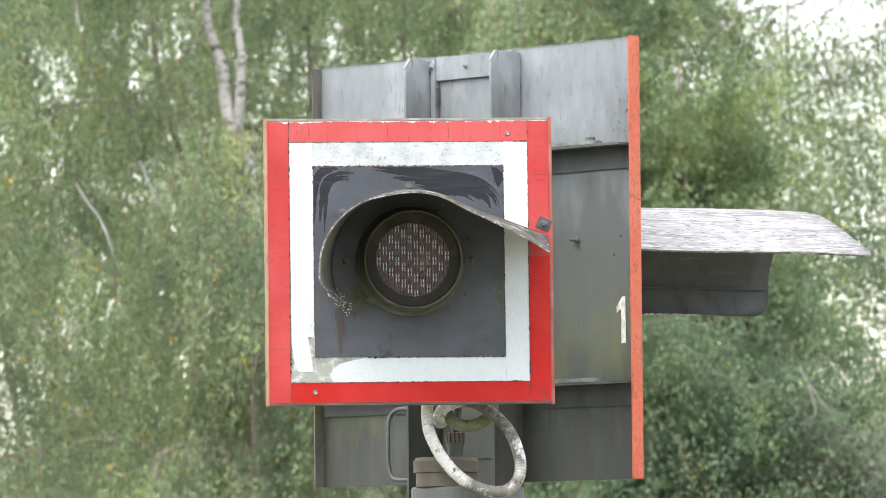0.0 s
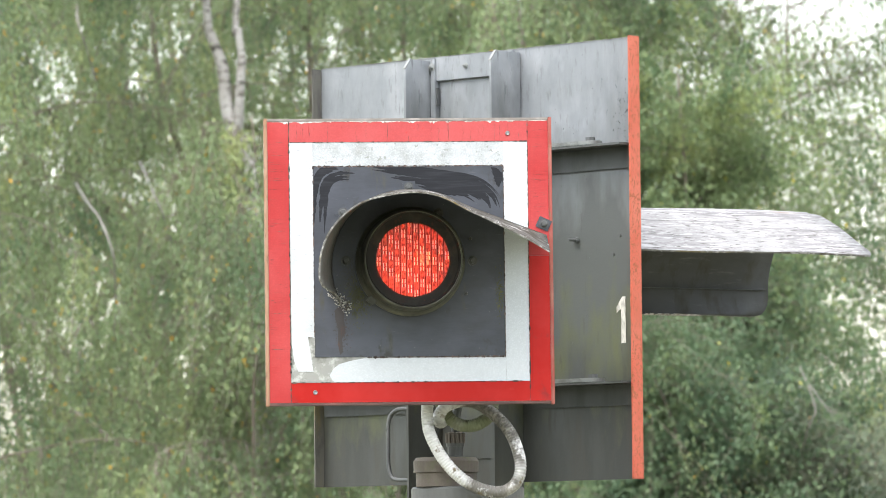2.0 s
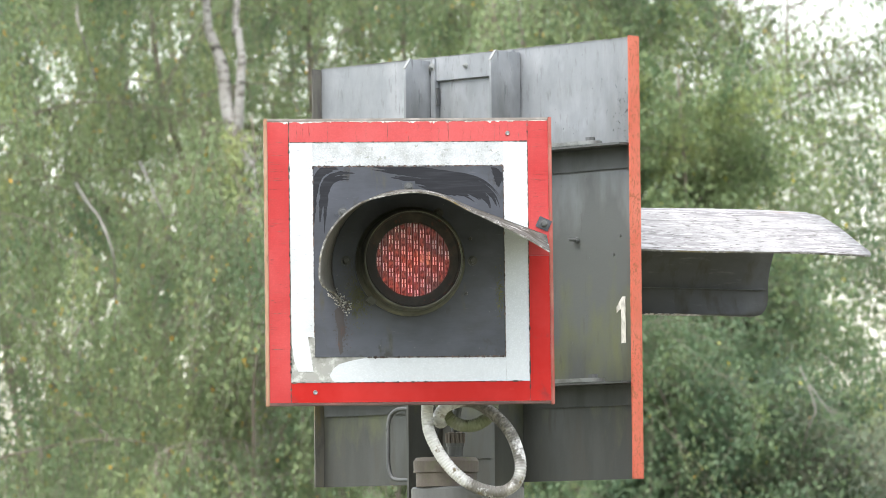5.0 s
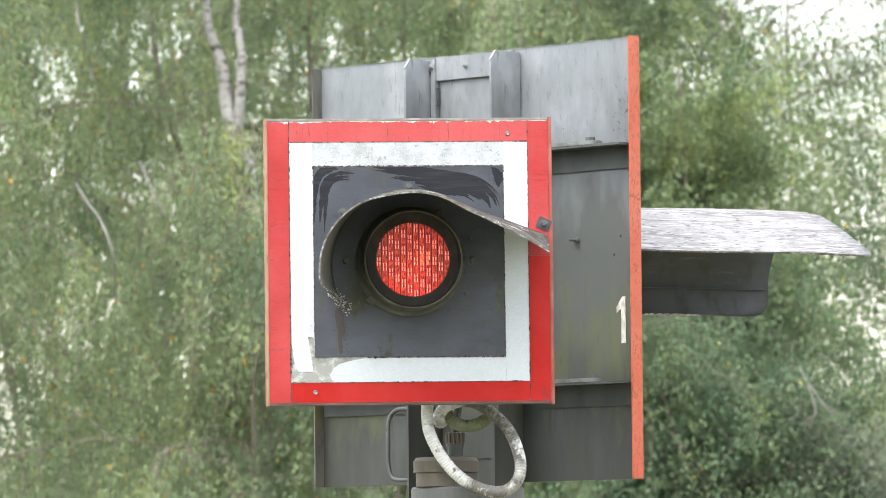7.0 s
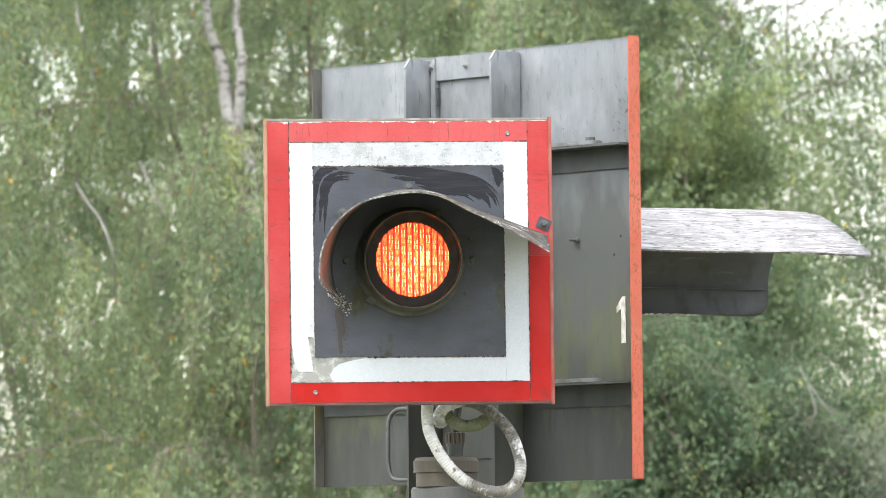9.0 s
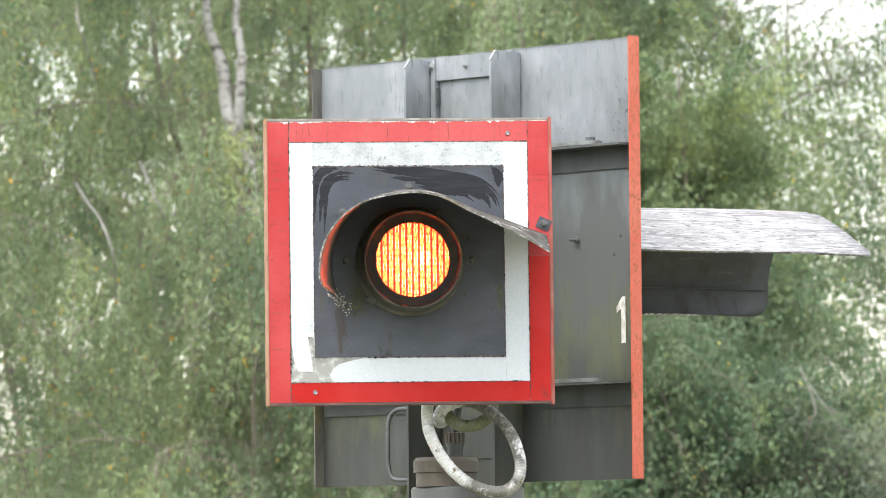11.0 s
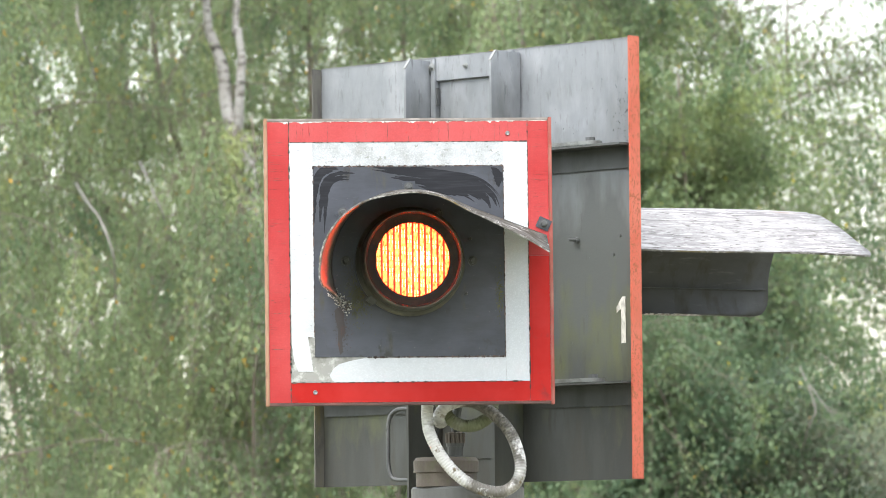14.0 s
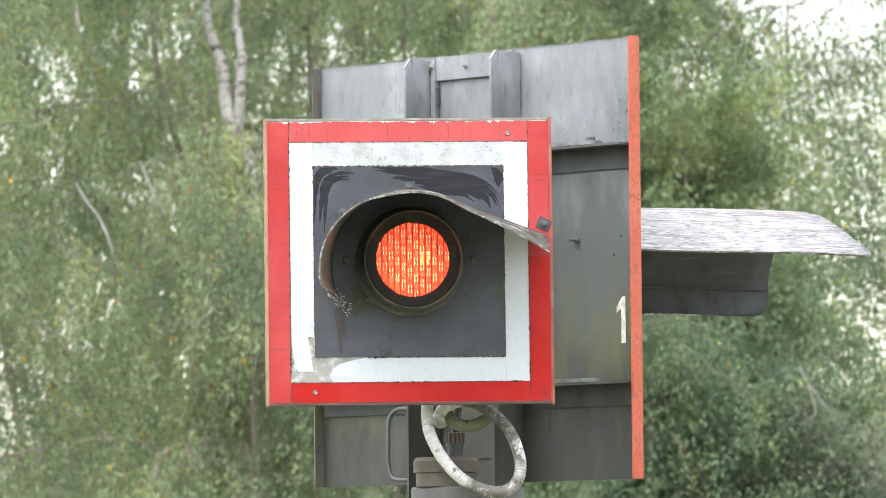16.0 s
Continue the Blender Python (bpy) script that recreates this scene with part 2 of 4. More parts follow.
HOSE = surface("white_ribbed_conduit", [
    (0.50, 0.49, 0.47), ((0.13, 0.12, 0.105), 5.0, (1, 1, 1), 0.47, 0.55), ((0.24, 0.22, 0.19), 16.0, (1, 1, 1), 0.54, 0.62), ((0.58, 0.57, 0.56), 40.0, (1, 1, 1), 0.55, 0.66), ((0.15, 0.12, 0.07), 45.0, (1, 1, 1), 0.60, 0.68)], 0.6, bump=0.3)


def stained_hose(m, spot, reach):
    """A dirty brown stretch of the conduit round one spot, with a ragged end."""
    n, l = m.node_tree.nodes, m.node_tree.links
    b = n["Principled BSDF"]
    source = b.inputs["Base Color"].links[0].from_socket
    co = n.new("ShaderNodeTexCoord")
    far = n.new("ShaderNodeVectorMath")
    far.operation = "DISTANCE"
    far.inputs[1].default_value = spot
    l.new(co.outputs["Object"], far.inputs[0])
    mix = n.new("ShaderNodeMath")
    mix.operation = "MULTIPLY_ADD"
    mix.inputs[1].default_value = 0.10
    l.new(noise_at(n, l, 45.0, shift=2.0), mix.inputs[0])
    l.new(far.outputs["Value"], mix.inputs[2])
    dirt = blend(n, l, ramp(n, l, noise_at(n, l, 90.0, shift=4.0), 0.45, 0.65), (0.085, 0.078, 0.066), (0.20, 0.185, 0.16))
    l.new(blend(n, l, ramp(n, l, mix.outputs["Value"], reach + 0.04, reach + 0.055), dirt, source), b.inputs["Base Color"])


stained_hose(HOSE, (0.105, 10.645, 1.955), 0.068)
GREEN_HOSE = surface("algae_green_conduit", [
    (0.12, 0.13, 0.07), ((0.19, 0.19, 0.14), 18.0, (1, 1, 1), 0.45, 0.65), ((0.10, 0.10, 0.06), 40.0, (1, 1, 1), 0.58, 0.70)], 0.7, bump=0.2)
PAINT_MARK = surface("chalky_white_paint", [(0.55, 0.53, 0.48), ((0.25, 0.24, 0.21), 60.0, (1, 1, 0.4), 0.47, 0.62)], 0.8)
# Unseen ground, kept pale so that it bounces light up under the hood.
GRASS = surface("rough_grass", [
    (0.11, 0.12, 0.070), ((0.17, 0.165, 0.11), 0.7, (1, 1, 1), 0.4, 0.6), ((0.21, 0.19, 0.15), 4.0, (1, 1, 1), 0.5, 0.7)], 0.95, bump=0.6, bump_scale=30)
BIRCH_BARK = surface("birch_bark", [
    (0.30, 0.28, 0.265), ((0.37, 0.35, 0.335), 5.0, (1, 1, 1), 0.4, 0.6), ((0.06, 0.052, 0.045), 9.0, (1, 1, 3.0), 0.54, 0.62),
    ((0.17, 0.15, 0.13), 22.0, (1, 1, 1.6), 0.54, 0.64)], 0.8, bump=0.4, bump_scale=40)
DEAD_BARK = surface("pale_dead_bark", [(0.20, 0.18, 0.165), ((0.28, 0.26, 0.245), 12.0, (1, 1, 1), 0.45, 0.65)], 0.85, bump=0.3)
TWIG_BARK = surface("brown_twig_bark", [(0.13, 0.105, 0.08), ((0.22, 0.19, 0.16), 6.0, (1, 1, 1), 0.45, 0.65)], 0.85, bump=0.3, bump_scale=60)


def leaf_material(name, dark, light, accent, share):
    """Leaves that let some light through; colour differs from leaf to leaf."""
    m, n, l, b = material(name)
    geo = n.new("ShaderNodeNewGeometry")
    rnd = geo.outputs["Random Per Island"]
    body = blend(n, l, ramp(n, l, rnd, 0.0, 1.0), dark, light)
    deep = tuple(0.5 * (p + q) * k for p, q, k in zip(dark, light, (0.56, 0.66, 0.72)))
    young = tuple(min(1.0, q * k) for q, k in zip(light, (1.22, 1.12, 0.92)))
    patch = blend(n, l, ramp(n, l, noise_at(n, l, 1.5, (1.7, 1.0, 0.7), 3.0, 0.55), 0.44, 0.62), body, deep)
    patch = blend(n, l, ramp(n, l, noise_at(n, l, 2.2, (1.8, 1.0, 0.6), 3.0, 0.5, 7.0), 0.56, 0.68), patch, young)
    colour = blend(n, l, ramp(n, l, rnd, 1.0 - share, 1.0 - share + 0.002), patch, accent)
    l.new(colour, b.inputs["Base Color"])
    b.inputs["Roughness"].default_value = 0.7
    b.inputs["Specular IOR Level"].default_value = 0.3
    thin = n.new("ShaderNodeBsdfTranslucent")
    l.new(colour, thin.inputs["Color"])
    mx = n.new("ShaderNodeMixShader")
    mx.inputs["Fac"].default_value = 0.42
    l.new(b.outputs["BSDF"], mx.inputs[1])
    l.new(thin.outputs["BSDF"], mx.inputs[2])
    l.new(mx.outputs["Shader"], n["Material Output"].inputs["Surface"])
    return m


BIRCH_LEAF = leaf_material("birch_leaf", (0.182, 0.238, 0.118), (0.286, 0.350, 0.180), (0.62, 0.36, 0.06), 0.009)
DARK_LEAF = leaf_material("dark_alder_leaf", (0.098, 0.150, 0.082), (0.165, 0.225, 0.118), (0.50, 0.42, 0.08), 0.003)
ALDER_LEAF = leaf_material("alder_leaf", (0.150, 0.208, 0.102), (0.258, 0.318, 0.152), (0.50, 0.42, 0.08), 0.004)
BUSH_LEAF = leaf_material("bush_leaf", (0.140, 0.168, 0.115), (0.230, 0.265, 0.176), (0.35, 0.20, 0.10), 0.004)


def diffuser(name, front, through_colour, share, floor=0.16):
    """A frosted lens piece: scatters what falls on it, and passes on the light from behind."""
    m, n, l, b = material(name)
    b.inputs["Base Color"].default_value = rgb(front)
    b.inputs["Roughness"].default_value = 0.25
    thin = n.new("ShaderNodeBsdfTranslucent")
    mottle = ramp(n, l, noise_at(n, l, 190.0, (1, 1, 0.7)), 0.40, 0.64)
    l.new(blend(n, l, mottle, tuple(c * floor for c in through_colour), through_colour), thin.inputs["Color"])
    mx = n.new("ShaderNodeMixShader")
    mx.inputs["Fac"].default_value = share
    l.new(b.outputs["BSDF"], mx.inputs[1])
    l.new(thin.outputs["BSDF"], mx.inputs[2])
    l.new(mx.outputs["Shader"], n["Material Output"].inputs["Surface"])
    return m


LENS_BASE = diffuser("dark_red_lens", (0.055, 0.012, 0.014), (0.12, 0.016, 0.020), 0.28)
LENS_RIB = diffuser("smoky_lens_rib", (0.046, 0.020, 0.022), (0.85, 0.42, 0.36), 0.28)
LENS_EDGE = diffuser("greyish_rib_flank", (0.21, 0.165, 0.165), (0.22, 0.13, 0.12), 0.28)
# Cell white is a painted glint; pieces that pass more light form the hot spot.
LENS_CELL = diffuser("white_glint_lens_cell", (0.97, 0.96, 0.96), (1.0, 0.95, 0.95), 0.45, 0.5)
LENS_HOT = diffuser("hot_spot_lens_cell", (0.97, 0.94, 0.94), (1.0, 1.0, 1.0), 0.50, 1.0)
LENS_FOCUS = diffuser("clear_lens_hot_spot", (0.10, 0.022, 0.024), (1.0, 1.0, 0.8), 0.60, 0.35)
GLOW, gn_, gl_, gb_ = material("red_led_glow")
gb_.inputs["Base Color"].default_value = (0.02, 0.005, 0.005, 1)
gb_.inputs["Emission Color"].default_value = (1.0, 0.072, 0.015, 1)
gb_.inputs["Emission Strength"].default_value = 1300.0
MATTE_BLACK = surface("matte_black", [(0.012, 0.012, 0.012)], 0.9)


# ---- mesh helpers ----
def part(name, bm, mats, parent=None, label="", smooth=False, at=None):
    me = bpy.data.meshes.new(name)
    bmesh.ops.recalc_face_normals(bm, faces=bm.faces[:])
    bm.to_mesh(me)
    bm.free()
    for m in mats if isinstance(mats, (list, tuple)) else [mats]:
        me.materials.append(m)
    if smooth:
        me.shade_smooth()
    ob = new(name, me)
    if parent is not None:
        ob.parent = parent
    if at is not None:
        ob.matrix_basis = at
    if label:
        ob["label"] = label
    return ob


def thing(name, m, label, category, group="", kind=""):
    ob = new(name)
    ob.empty_display_size = 0.1
    ob.matrix_basis = m
    return tagged(ob, label, category, group, kind)


def box(x0, x1, y0, y1, z0, z1, bevel=0.0, bm=None):
    bm = bm or bmesh.new()
    made = bmesh.ops.create_cube(bm, size=1, matrix=Matrix.Translation(((x0 + x1) / 2, (y0 + y1) / 2, (z0 + z1) / 2)) @ Matrix.Diagonal((x1 - x0, y1 - y0, z1 - z0, 1)))
    if bevel:
        edges = list({e for v in made["verts"] for e in v.link_edges})
        bmesh.ops.bevel(bm, geom=edges, offset=bevel, segments=2, affect="EDGES")
    return bm


def slab(outline, y0, y1, bm=None):
    """A flat piece in the x-z plane with thickness along y."""
    bm = bm or bmesh.new()
    a = [bm.verts.new((x, y0, z)) for x, z in outline]
    b = [bm.verts.new((x, y1, z)) for x, z in outline]
    bm.faces.new(a)
    bm.faces.new(b[::-1])
    for i in range(len(a)):
        j = (i + 1) % len(a)
        bm.faces.new((a[i], b[i], b[j], a[j]))
    return bm


def holed_square(half, r, y0, y1, n=64):
    """A square plate with a round hole, in the x-z plane."""
    bm = bmesh.new()
    rings = []
    for y, inner in ((y0, False), (y0, True), (y1, True), (y1, False)):
        ring = []
        for i in range(n):
            a = TAU * (i + 0.5) / n - TAU / 8 - TAU / (2 * n)
            c, s = math.cos(a), math.sin(a)
            k = r if inner else half / max(abs(c), abs(s))
            ring.append(bm.verts.new((k * c, y, k * s)))
        rings.append(ring)
    for q in range(4):
        a, b = rings[q], rings[(q + 1) % 4]
        for i in range(n):
            j = (i + 1) % n
            bm.faces.new((a[i], a[j], b[j], b[i]))
    return bm


def turned(profile, n=48, bm=None, axis="y"):
    """A body of revolution from (radius, along) pairs, closed where the radius is 0."""
    bm = bm or bmesh.new()
    rings = []
    for r, y in profile:
        ring = []
        for i in range(1 if r == 0 else n):
            a = TAU * i / n
            p = (r * math.cos(a), y, r * math.sin(a)) if axis == "y" else (r * math.cos(a), r * math.sin(a), y)
            ring.append(bm.verts.new(p))
        rings.append(ring)
    for a, b in zip(rings, rings[1:]):
        for i in range(n):
            j = (i + 1) % n
            q = [a[i % len(a)], a[j % len(a)], b[j % len(b)], b[i % len(b)]]
            q = list(dict.fromkeys(q))
            if len(q) > 2:
                bm.faces.new(q)
    return bm


def smooth_line(points, steps):
    """Catmull-Rom through the points."""
    p = [Vector(q) for q in points]
    p = [2 * p[0] - p[1]] + p + [2 * p[-1] - p[-2]]
    out = []
    for i in range(1, len(p) - 2):
        for k in range(steps):
            t = k / steps
            a, b, c, d = p[i - 1:i + 3]
            out.append(0.5 * (2 * b + (c - a) * t + (2 * a - 5 * b + 4 * c - d) * t * t + (3 * b - a - 3 * c + d) * t ** 3))
    out.append(p[-2])
    return out


def tube(line, radii, n=10, bm=None, caps=True):
    bm = bm or bmesh.new()
    rings, ref = [], Vector((0.31, 0.53, 0.79))
    for i, p in enumerate(line):
        d = (line[min(i + 1, len(line) - 1)] - line[max(i - 1, 0)]).normalized()
        u = (ref - d * ref.dot(d)).normalized()
        w = d.cross(u)
        ref = u
        r = radii[i] if isinstance(radii, (list, tuple)) else radii
        rings.append([bm.verts.new(p + r * (math.cos(TAU * k / n) * u + math.sin(TAU * k / n) * w)) for k in range(n)])
    for a, b in zip(rings, rings[1:]):
        for k in range(n):
            bm.faces.new((a[k], a[(k + 1) % n], b[(k + 1) % n], b[k]))
    if caps:
        bm.faces.new(rings[0][::-1])
        bm.faces.new(rings[-1])
    return bm


def bolt(name, parent, place, mat, r=0.009, h=0.008, turn=0.0, washer=True, label=""):
    """A hexagon bolt head with its washer, facing the viewer's side (-y)."""
    bm = bmesh.new()
    if washer:
        turned([(0, 0), (r * 1.45, 0), (r * 1.45, -0.002), (0, -0.002)], 16, bm)
    turned([(0, -0.002), (r, -0.002), (r, -h * 0.8), (r * 0.85, -h), (0, -h)], 6, bm)
    turned([(0, -h), (r * 0.5, -h), (r * 0.5, -h * 1.6), (0, -h * 1.6)], 10, bm)
    return part(name, bm, mat, parent, label, at=pose(*place, 0, turn, 0))


def sheet(rows, thickness, mats):
    """A curved sheet over a grid of points, thickened outwards: slot 0 inside, slot 1 outside, slot 2 the cut edges."""
    bm = bmesh.new()
    nr, nc = len(rows), len(rows[0])
    inner = [[bm.verts.new(p) for p in row] for row in rows]
    outer = []
    for i in range(nr):
        line = []
        for j in range(nc):
            du = rows[i][min(j + 1, nc - 1)] - rows[i][max(j - 1, 0)]
            dv = rows[min(i + 1, nr - 1)][j] - rows[max(i - 1, 0)][j]
            line.append(bm.verts.new(rows[i][j] + du.cross(dv).normalized() * thickness))
        outer.append(line)
    for i in range(nr - 1):
        for j in range(nc - 1):
            bm.faces.new((inner[i][j], inner[i][j + 1], inner[i + 1][j + 1], inner[i + 1][j])).material_index = 0
            bm.faces.new((outer[i][j], outer[i + 1][j], outer[i + 1][j + 1], outer[i][j + 1])).material_index = 1
    for i in range(nr - 1):
        for j in (0, nc - 1):
            bm.faces.new((inner[i][j], inner[i + 1][j], outer[i + 1][j], outer[i][j])).material_index = 2
    for j in range(nc - 1):
        for i in (0, nr - 1):
            bm.faces.new((inner[i][j], inner[i][j + 1], outer[i][j + 1], outer[i][j])).material_index = 2
    for f in bm.faces:
        f.smooth = f.material_index != 2
    return bm


# ---- ground ----
def build_ground():
    bm = bmesh.new()
    bmesh.ops.create_grid(bm, x_segments=60, y_segments=60, size=1500)
    tagged(part("ground", bm, GRASS), "unseen rough verge, paled to bounce light upwards", "ground", kind="structure")


# ---- the mast, the board and the post ----
BOARD = pose(0.0735, 11.2, 2.299, 0, 0, -42.7863)
HALF = 0.4744


def flange_outline(depth, top, bottom, cut):
    return [(0, bottom), (-depth, bottom), (-depth, top - cut * 1.25), (-depth + cut, top), (0, top)]


def build_mast():
    mast = thing("signal_mast", BOARD, "grey steel channel mast behind the signal lamp, with chamfered flanges", "mast")
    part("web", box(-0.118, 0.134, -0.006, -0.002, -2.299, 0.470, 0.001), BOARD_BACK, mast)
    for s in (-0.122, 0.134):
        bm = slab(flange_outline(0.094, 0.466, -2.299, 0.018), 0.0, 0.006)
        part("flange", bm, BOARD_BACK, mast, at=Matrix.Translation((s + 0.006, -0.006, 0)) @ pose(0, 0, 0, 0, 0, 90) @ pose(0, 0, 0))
        # A pale strip draws the highlight along the chamfer.
        edge = [(-0.094, 0.4435), (-0.076, 0.466), (-0.076, 0.4678), (-0.0775, 0.4678), (-0.0955, 0.4448), (-0.0955, 0.4435)]
        part("worn_highlight_edge", slab(edge, -0.0004, 0.0064), BRIGHT_STEEL, mast, "bright chamfer strip, painted as an edge highlight", at=Matrix.Translation((s + 0.006, -0.006, 0)) @ pose(0, 0, 0, 0, 0, 90))
    part("crosspiece", box(-0.100, 0.126, -0.018, -0.006, 0.420, 0.472, 0.001), BOARD_BACK, mast)
    part("side_strip", box(-0.114, -0.1005, -0.022, -0.006, -0.40, 0.470, 0.001), BOARD_BACK, mast)
    for z in (0.385, 0.10, -0.25):
        part("hinge", box(-0.1005, -0.094, -0.020, -0.012, z - 0.02, z + 0.02, 0.001), DARK_STEEL, mast)
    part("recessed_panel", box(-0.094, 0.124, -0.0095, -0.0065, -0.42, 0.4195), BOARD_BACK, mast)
    bolt("rivet", mast, (-0.010, -0.018, 0.448), BRIGHT_STEEL, 0.0042, 0.006, 10)
    bolt("rivet", mast, (-0.108, -0.022, 0.452), BRIGHT_STEEL, 0.006, 0.006, 25)
    line = smooth_line([(-0.124, -0.088, -0.308), (-0.165, -0.088, -0.311), (-0.187, -0.088, -0.335), (-0.189, -0.088, -0.39), (-0.188, -0.088, -0.435), (-0.173, -0.088, -0.462), (-0.124, -0.088, -0.466)], 6)
    part("grab_handle", tube(line, 0.0048, 10), DARK_STEEL, mast, "round grey steel bar", smooth=True)
    part("base_plate", box(-0.22, 0.22, -0.20, 0.12, -2.299, -2.275, 0.003), BOARD_BACK, mast)


def build_board():
    board = thing("signal_board", BOARD, "square signal board with grey steel back and faded orange rims", "signal board")
    part("panel", box(-HALF, HALF, 0.0, 0.004, -HALF, HALF), BOARD_BACK, board, "grey steel back with moss, dirt runs and painted shade")
    part("rim", box(-HALF, -HALF + 0.003, -0.026, -0.0005, -HALF, HALF, 0.0008), RIM_OCHRE, board, "folded rim stained ochre and grey")
    part("rim_edge", box(-HALF - 0.0005, -HALF + 0.003, -0.0300, -0.0262, -HALF, HALF, 0.0006), RIM_OCHRE, board, "worn ochre-brown rim edge")
    part("rim", box(HALF - 0.003, HALF + 0.0012, -0.030, 0.0046, -HALF, HALF + 0.002, 0.001), SALMON, board, "faded orange-red rim flecked with rust")
    # Worn upper edge, its highlight drawn as a pale strip.
    part("worn_highlight_edge", box(-HALF + 0.004, HALF - 0.004, -0.0012, 0.0052, HALF + 0.0002, HALF + 0.0024), BRIGHT_STEEL, board, "bright upper edge, worn paint and painted highlight")
    rnd = random.Random(8)
    bm = bmesh.new()
    for k in range(120):
        x, z, w = 0.447 - abs(rnd.gauss(0, 0.020)), 0.310 + rnd.gauss(0, 0.035), rnd.uniform(0.0002, 0.0007)
        if k % 3 == 0:
            x, z = rnd.uniform(0.15, 0.45), rnd.uniform(-0.24, 0.44)
        h = w * rnd.uniform(0.8, 4.0)
        slab([(x - w, z - h * 0.3), (x + w * 0.4, z - h), (x + w, z + h * 0.4), (x - w * 0.5, z + h)], -0.0011, -0.0002, bm)
    tagged(part("scuffing", bm, DARK_STEEL, board, "dark scuffs and chips in the grey paint"), kind="stuff")
    for side in (1, -1):
        for top, drop in ((0.246, 0.052), (-0.265, 0.051)):
            x0, x1 = sorted((side * 0.150, side * 0.466))
            bm = box(x0, x1, -0.055, -0.0008, top - 0.005, top)
            box(x0, x1, -0.0055, -0.0008, top - drop, top - 0.0055, bm=bm)
            part("angle_bar", bm, MOSSY_STEEL, board, "dark grey steel angle bar")
    # straps bolted on the angle bars
    for z, tilt in ((0.246, 2.0), (-0.265, 0.6)):
        arm = []
        for k in range(9):
            a = -TAU / 4 + TAU / 2 * k / 8
            arm.append((0.372 + 0.022 * math.cos(a), -0.034 + 0.022 * math.sin(a)))
        arm = [(0.142, -0.056)] + arm + [(0.142, -0.012)]
        bm = bmesh.new()
        lo = [bm.verts.new((x, y, 0.0005)) for x, y in arm]
        hi = [bm.verts.new((x, y, 0.0085)) for x, y in arm]
        bm.faces.new(lo[::-1])
        bm.faces.new(hi)
        for i in range(len(arm)):
            j = (i + 1) % len(arm)
            bm.faces.new((lo[i], lo[j], hi[j], hi[i]))
        strap = part("strap", bm, BRIGHT_STEEL, board, "weathered zinc strap", at=Matrix.Translation((0, 0, z)))
        bm = turned([(0, 0.0086), (0.011, 0.0086), (0.011, 0.017), (0, 0.017)], 6, axis="z")
        part("strap_bolt", bm, DARK_STEEL, strap, at=Matrix.Translation((0.367, -0.034, 0)))
    # a loose bolt, its nut, and screw ends
    bm = turned([(0, 0), (0.007, 0), (0.007, -0.007), (0.0035, -0.007), (0.0035, -0.030), (0, -0.030)], 8)
    part("bolt_end", bm, DARK_STEEL, board, at=Matrix.Translation((0.297, -0.0002, 0.046)))
    for x, z in ((0.42, 0.05), (0.40, 0.01)):
        bm = turned([(0, 0), (0.0035, 0), (0.003, -0.003), (0, -0.003)], 8)
        part("screw_end", bm, DARK_STEEL, board, at=Matrix.Translation((x, -0.0002, z)))
    one = [(0.421, -0.182), (0.421, -0.108), (0.408, -0.116), (0.408, -0.104), (0.424, -0.082), (0.433, -0.082), (0.433, -0.182)]
    part("painted_number", slab(one, -0.0012, -0.0003), PAINT_MARK, board, "hand-painted white figure 1")
    # the hood on the far face
    axis, across = Vector((0.3288, 0.9447, 0)), Vector((0.9447, -0.3288, 0))
    origin = Vector((0.3595, 0.7415, 0))
    prof = [(-0.192, -0.090), (-0.200, -0.055), (-0.197, 0.0), (-0.170, 0.058), (-0.125, 0.103), (-0.065, 0.128), (0.0, 0.134), (0.05, 0.126), (0.11, 0.096), (0.17, 0.060), (0.233, 0.026)]
    prof = [(p.x, p.y) for p in smooth_line([(a, b, 0) for a, b in prof], 7)]
    rows = []
    for k in range(13):
        row = []
        for u, z in prof:
            end = origin + across * u
            cut = (0.046 - math.sqrt(0.046 ** 2 - min(0.046, max(0.0, -0.044 - z)) ** 2)) * (u < 0) + 0.019 * math.exp(-(u / 0.09) ** 2) - 0.012 * max(0.0, (u - 0.08) / 0.15) + 0.012 * max(0.0, (u - 0.21) / 0.023) ** 2
            back = (end.y - 0.0045) / axis.y
            d = -back + (back - cut) * k / 12
            row.append(end + axis * d + Vector((0, 0, z - 0.004 * k / 12 * (u > 0) - 0.0025 * math.sin(k * 0.5))))
        rows.append(row)
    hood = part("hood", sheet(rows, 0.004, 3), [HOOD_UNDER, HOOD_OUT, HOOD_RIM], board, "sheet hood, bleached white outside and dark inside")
    turn = pose(0, 0, 0, 0, 0, math.degrees(math.atan2(axis.y, axis.x)))
    part("seam", box(-0.40, 0.0, -0.0042, 0.0042, -0.0010, 0.0010, 0.0004), DARK_STEEL, hood, at=Matrix.Translation(origin - across * 0.1975 - axis * 0.012 + Vector((0, 0, -0.027))) @ turn)
    # flaking white paint along the lower edge
    rnd = random.Random(31)
    low, high = rows[0][0], rows[-1][0]
    for k in range(26):
        f = 0.63 + 0.19 * (k + rnd.random()) / 26
        if rnd.random() < 0.25:
            continue
        c = low.lerp(high, f)
        w, h = rnd.uniform(0.003, 0.008), rnd.uniform(0.0015, 0.004)
        bm = box(-w, w, -0.0045, 0.0045, -0.001, h, 0.0006)
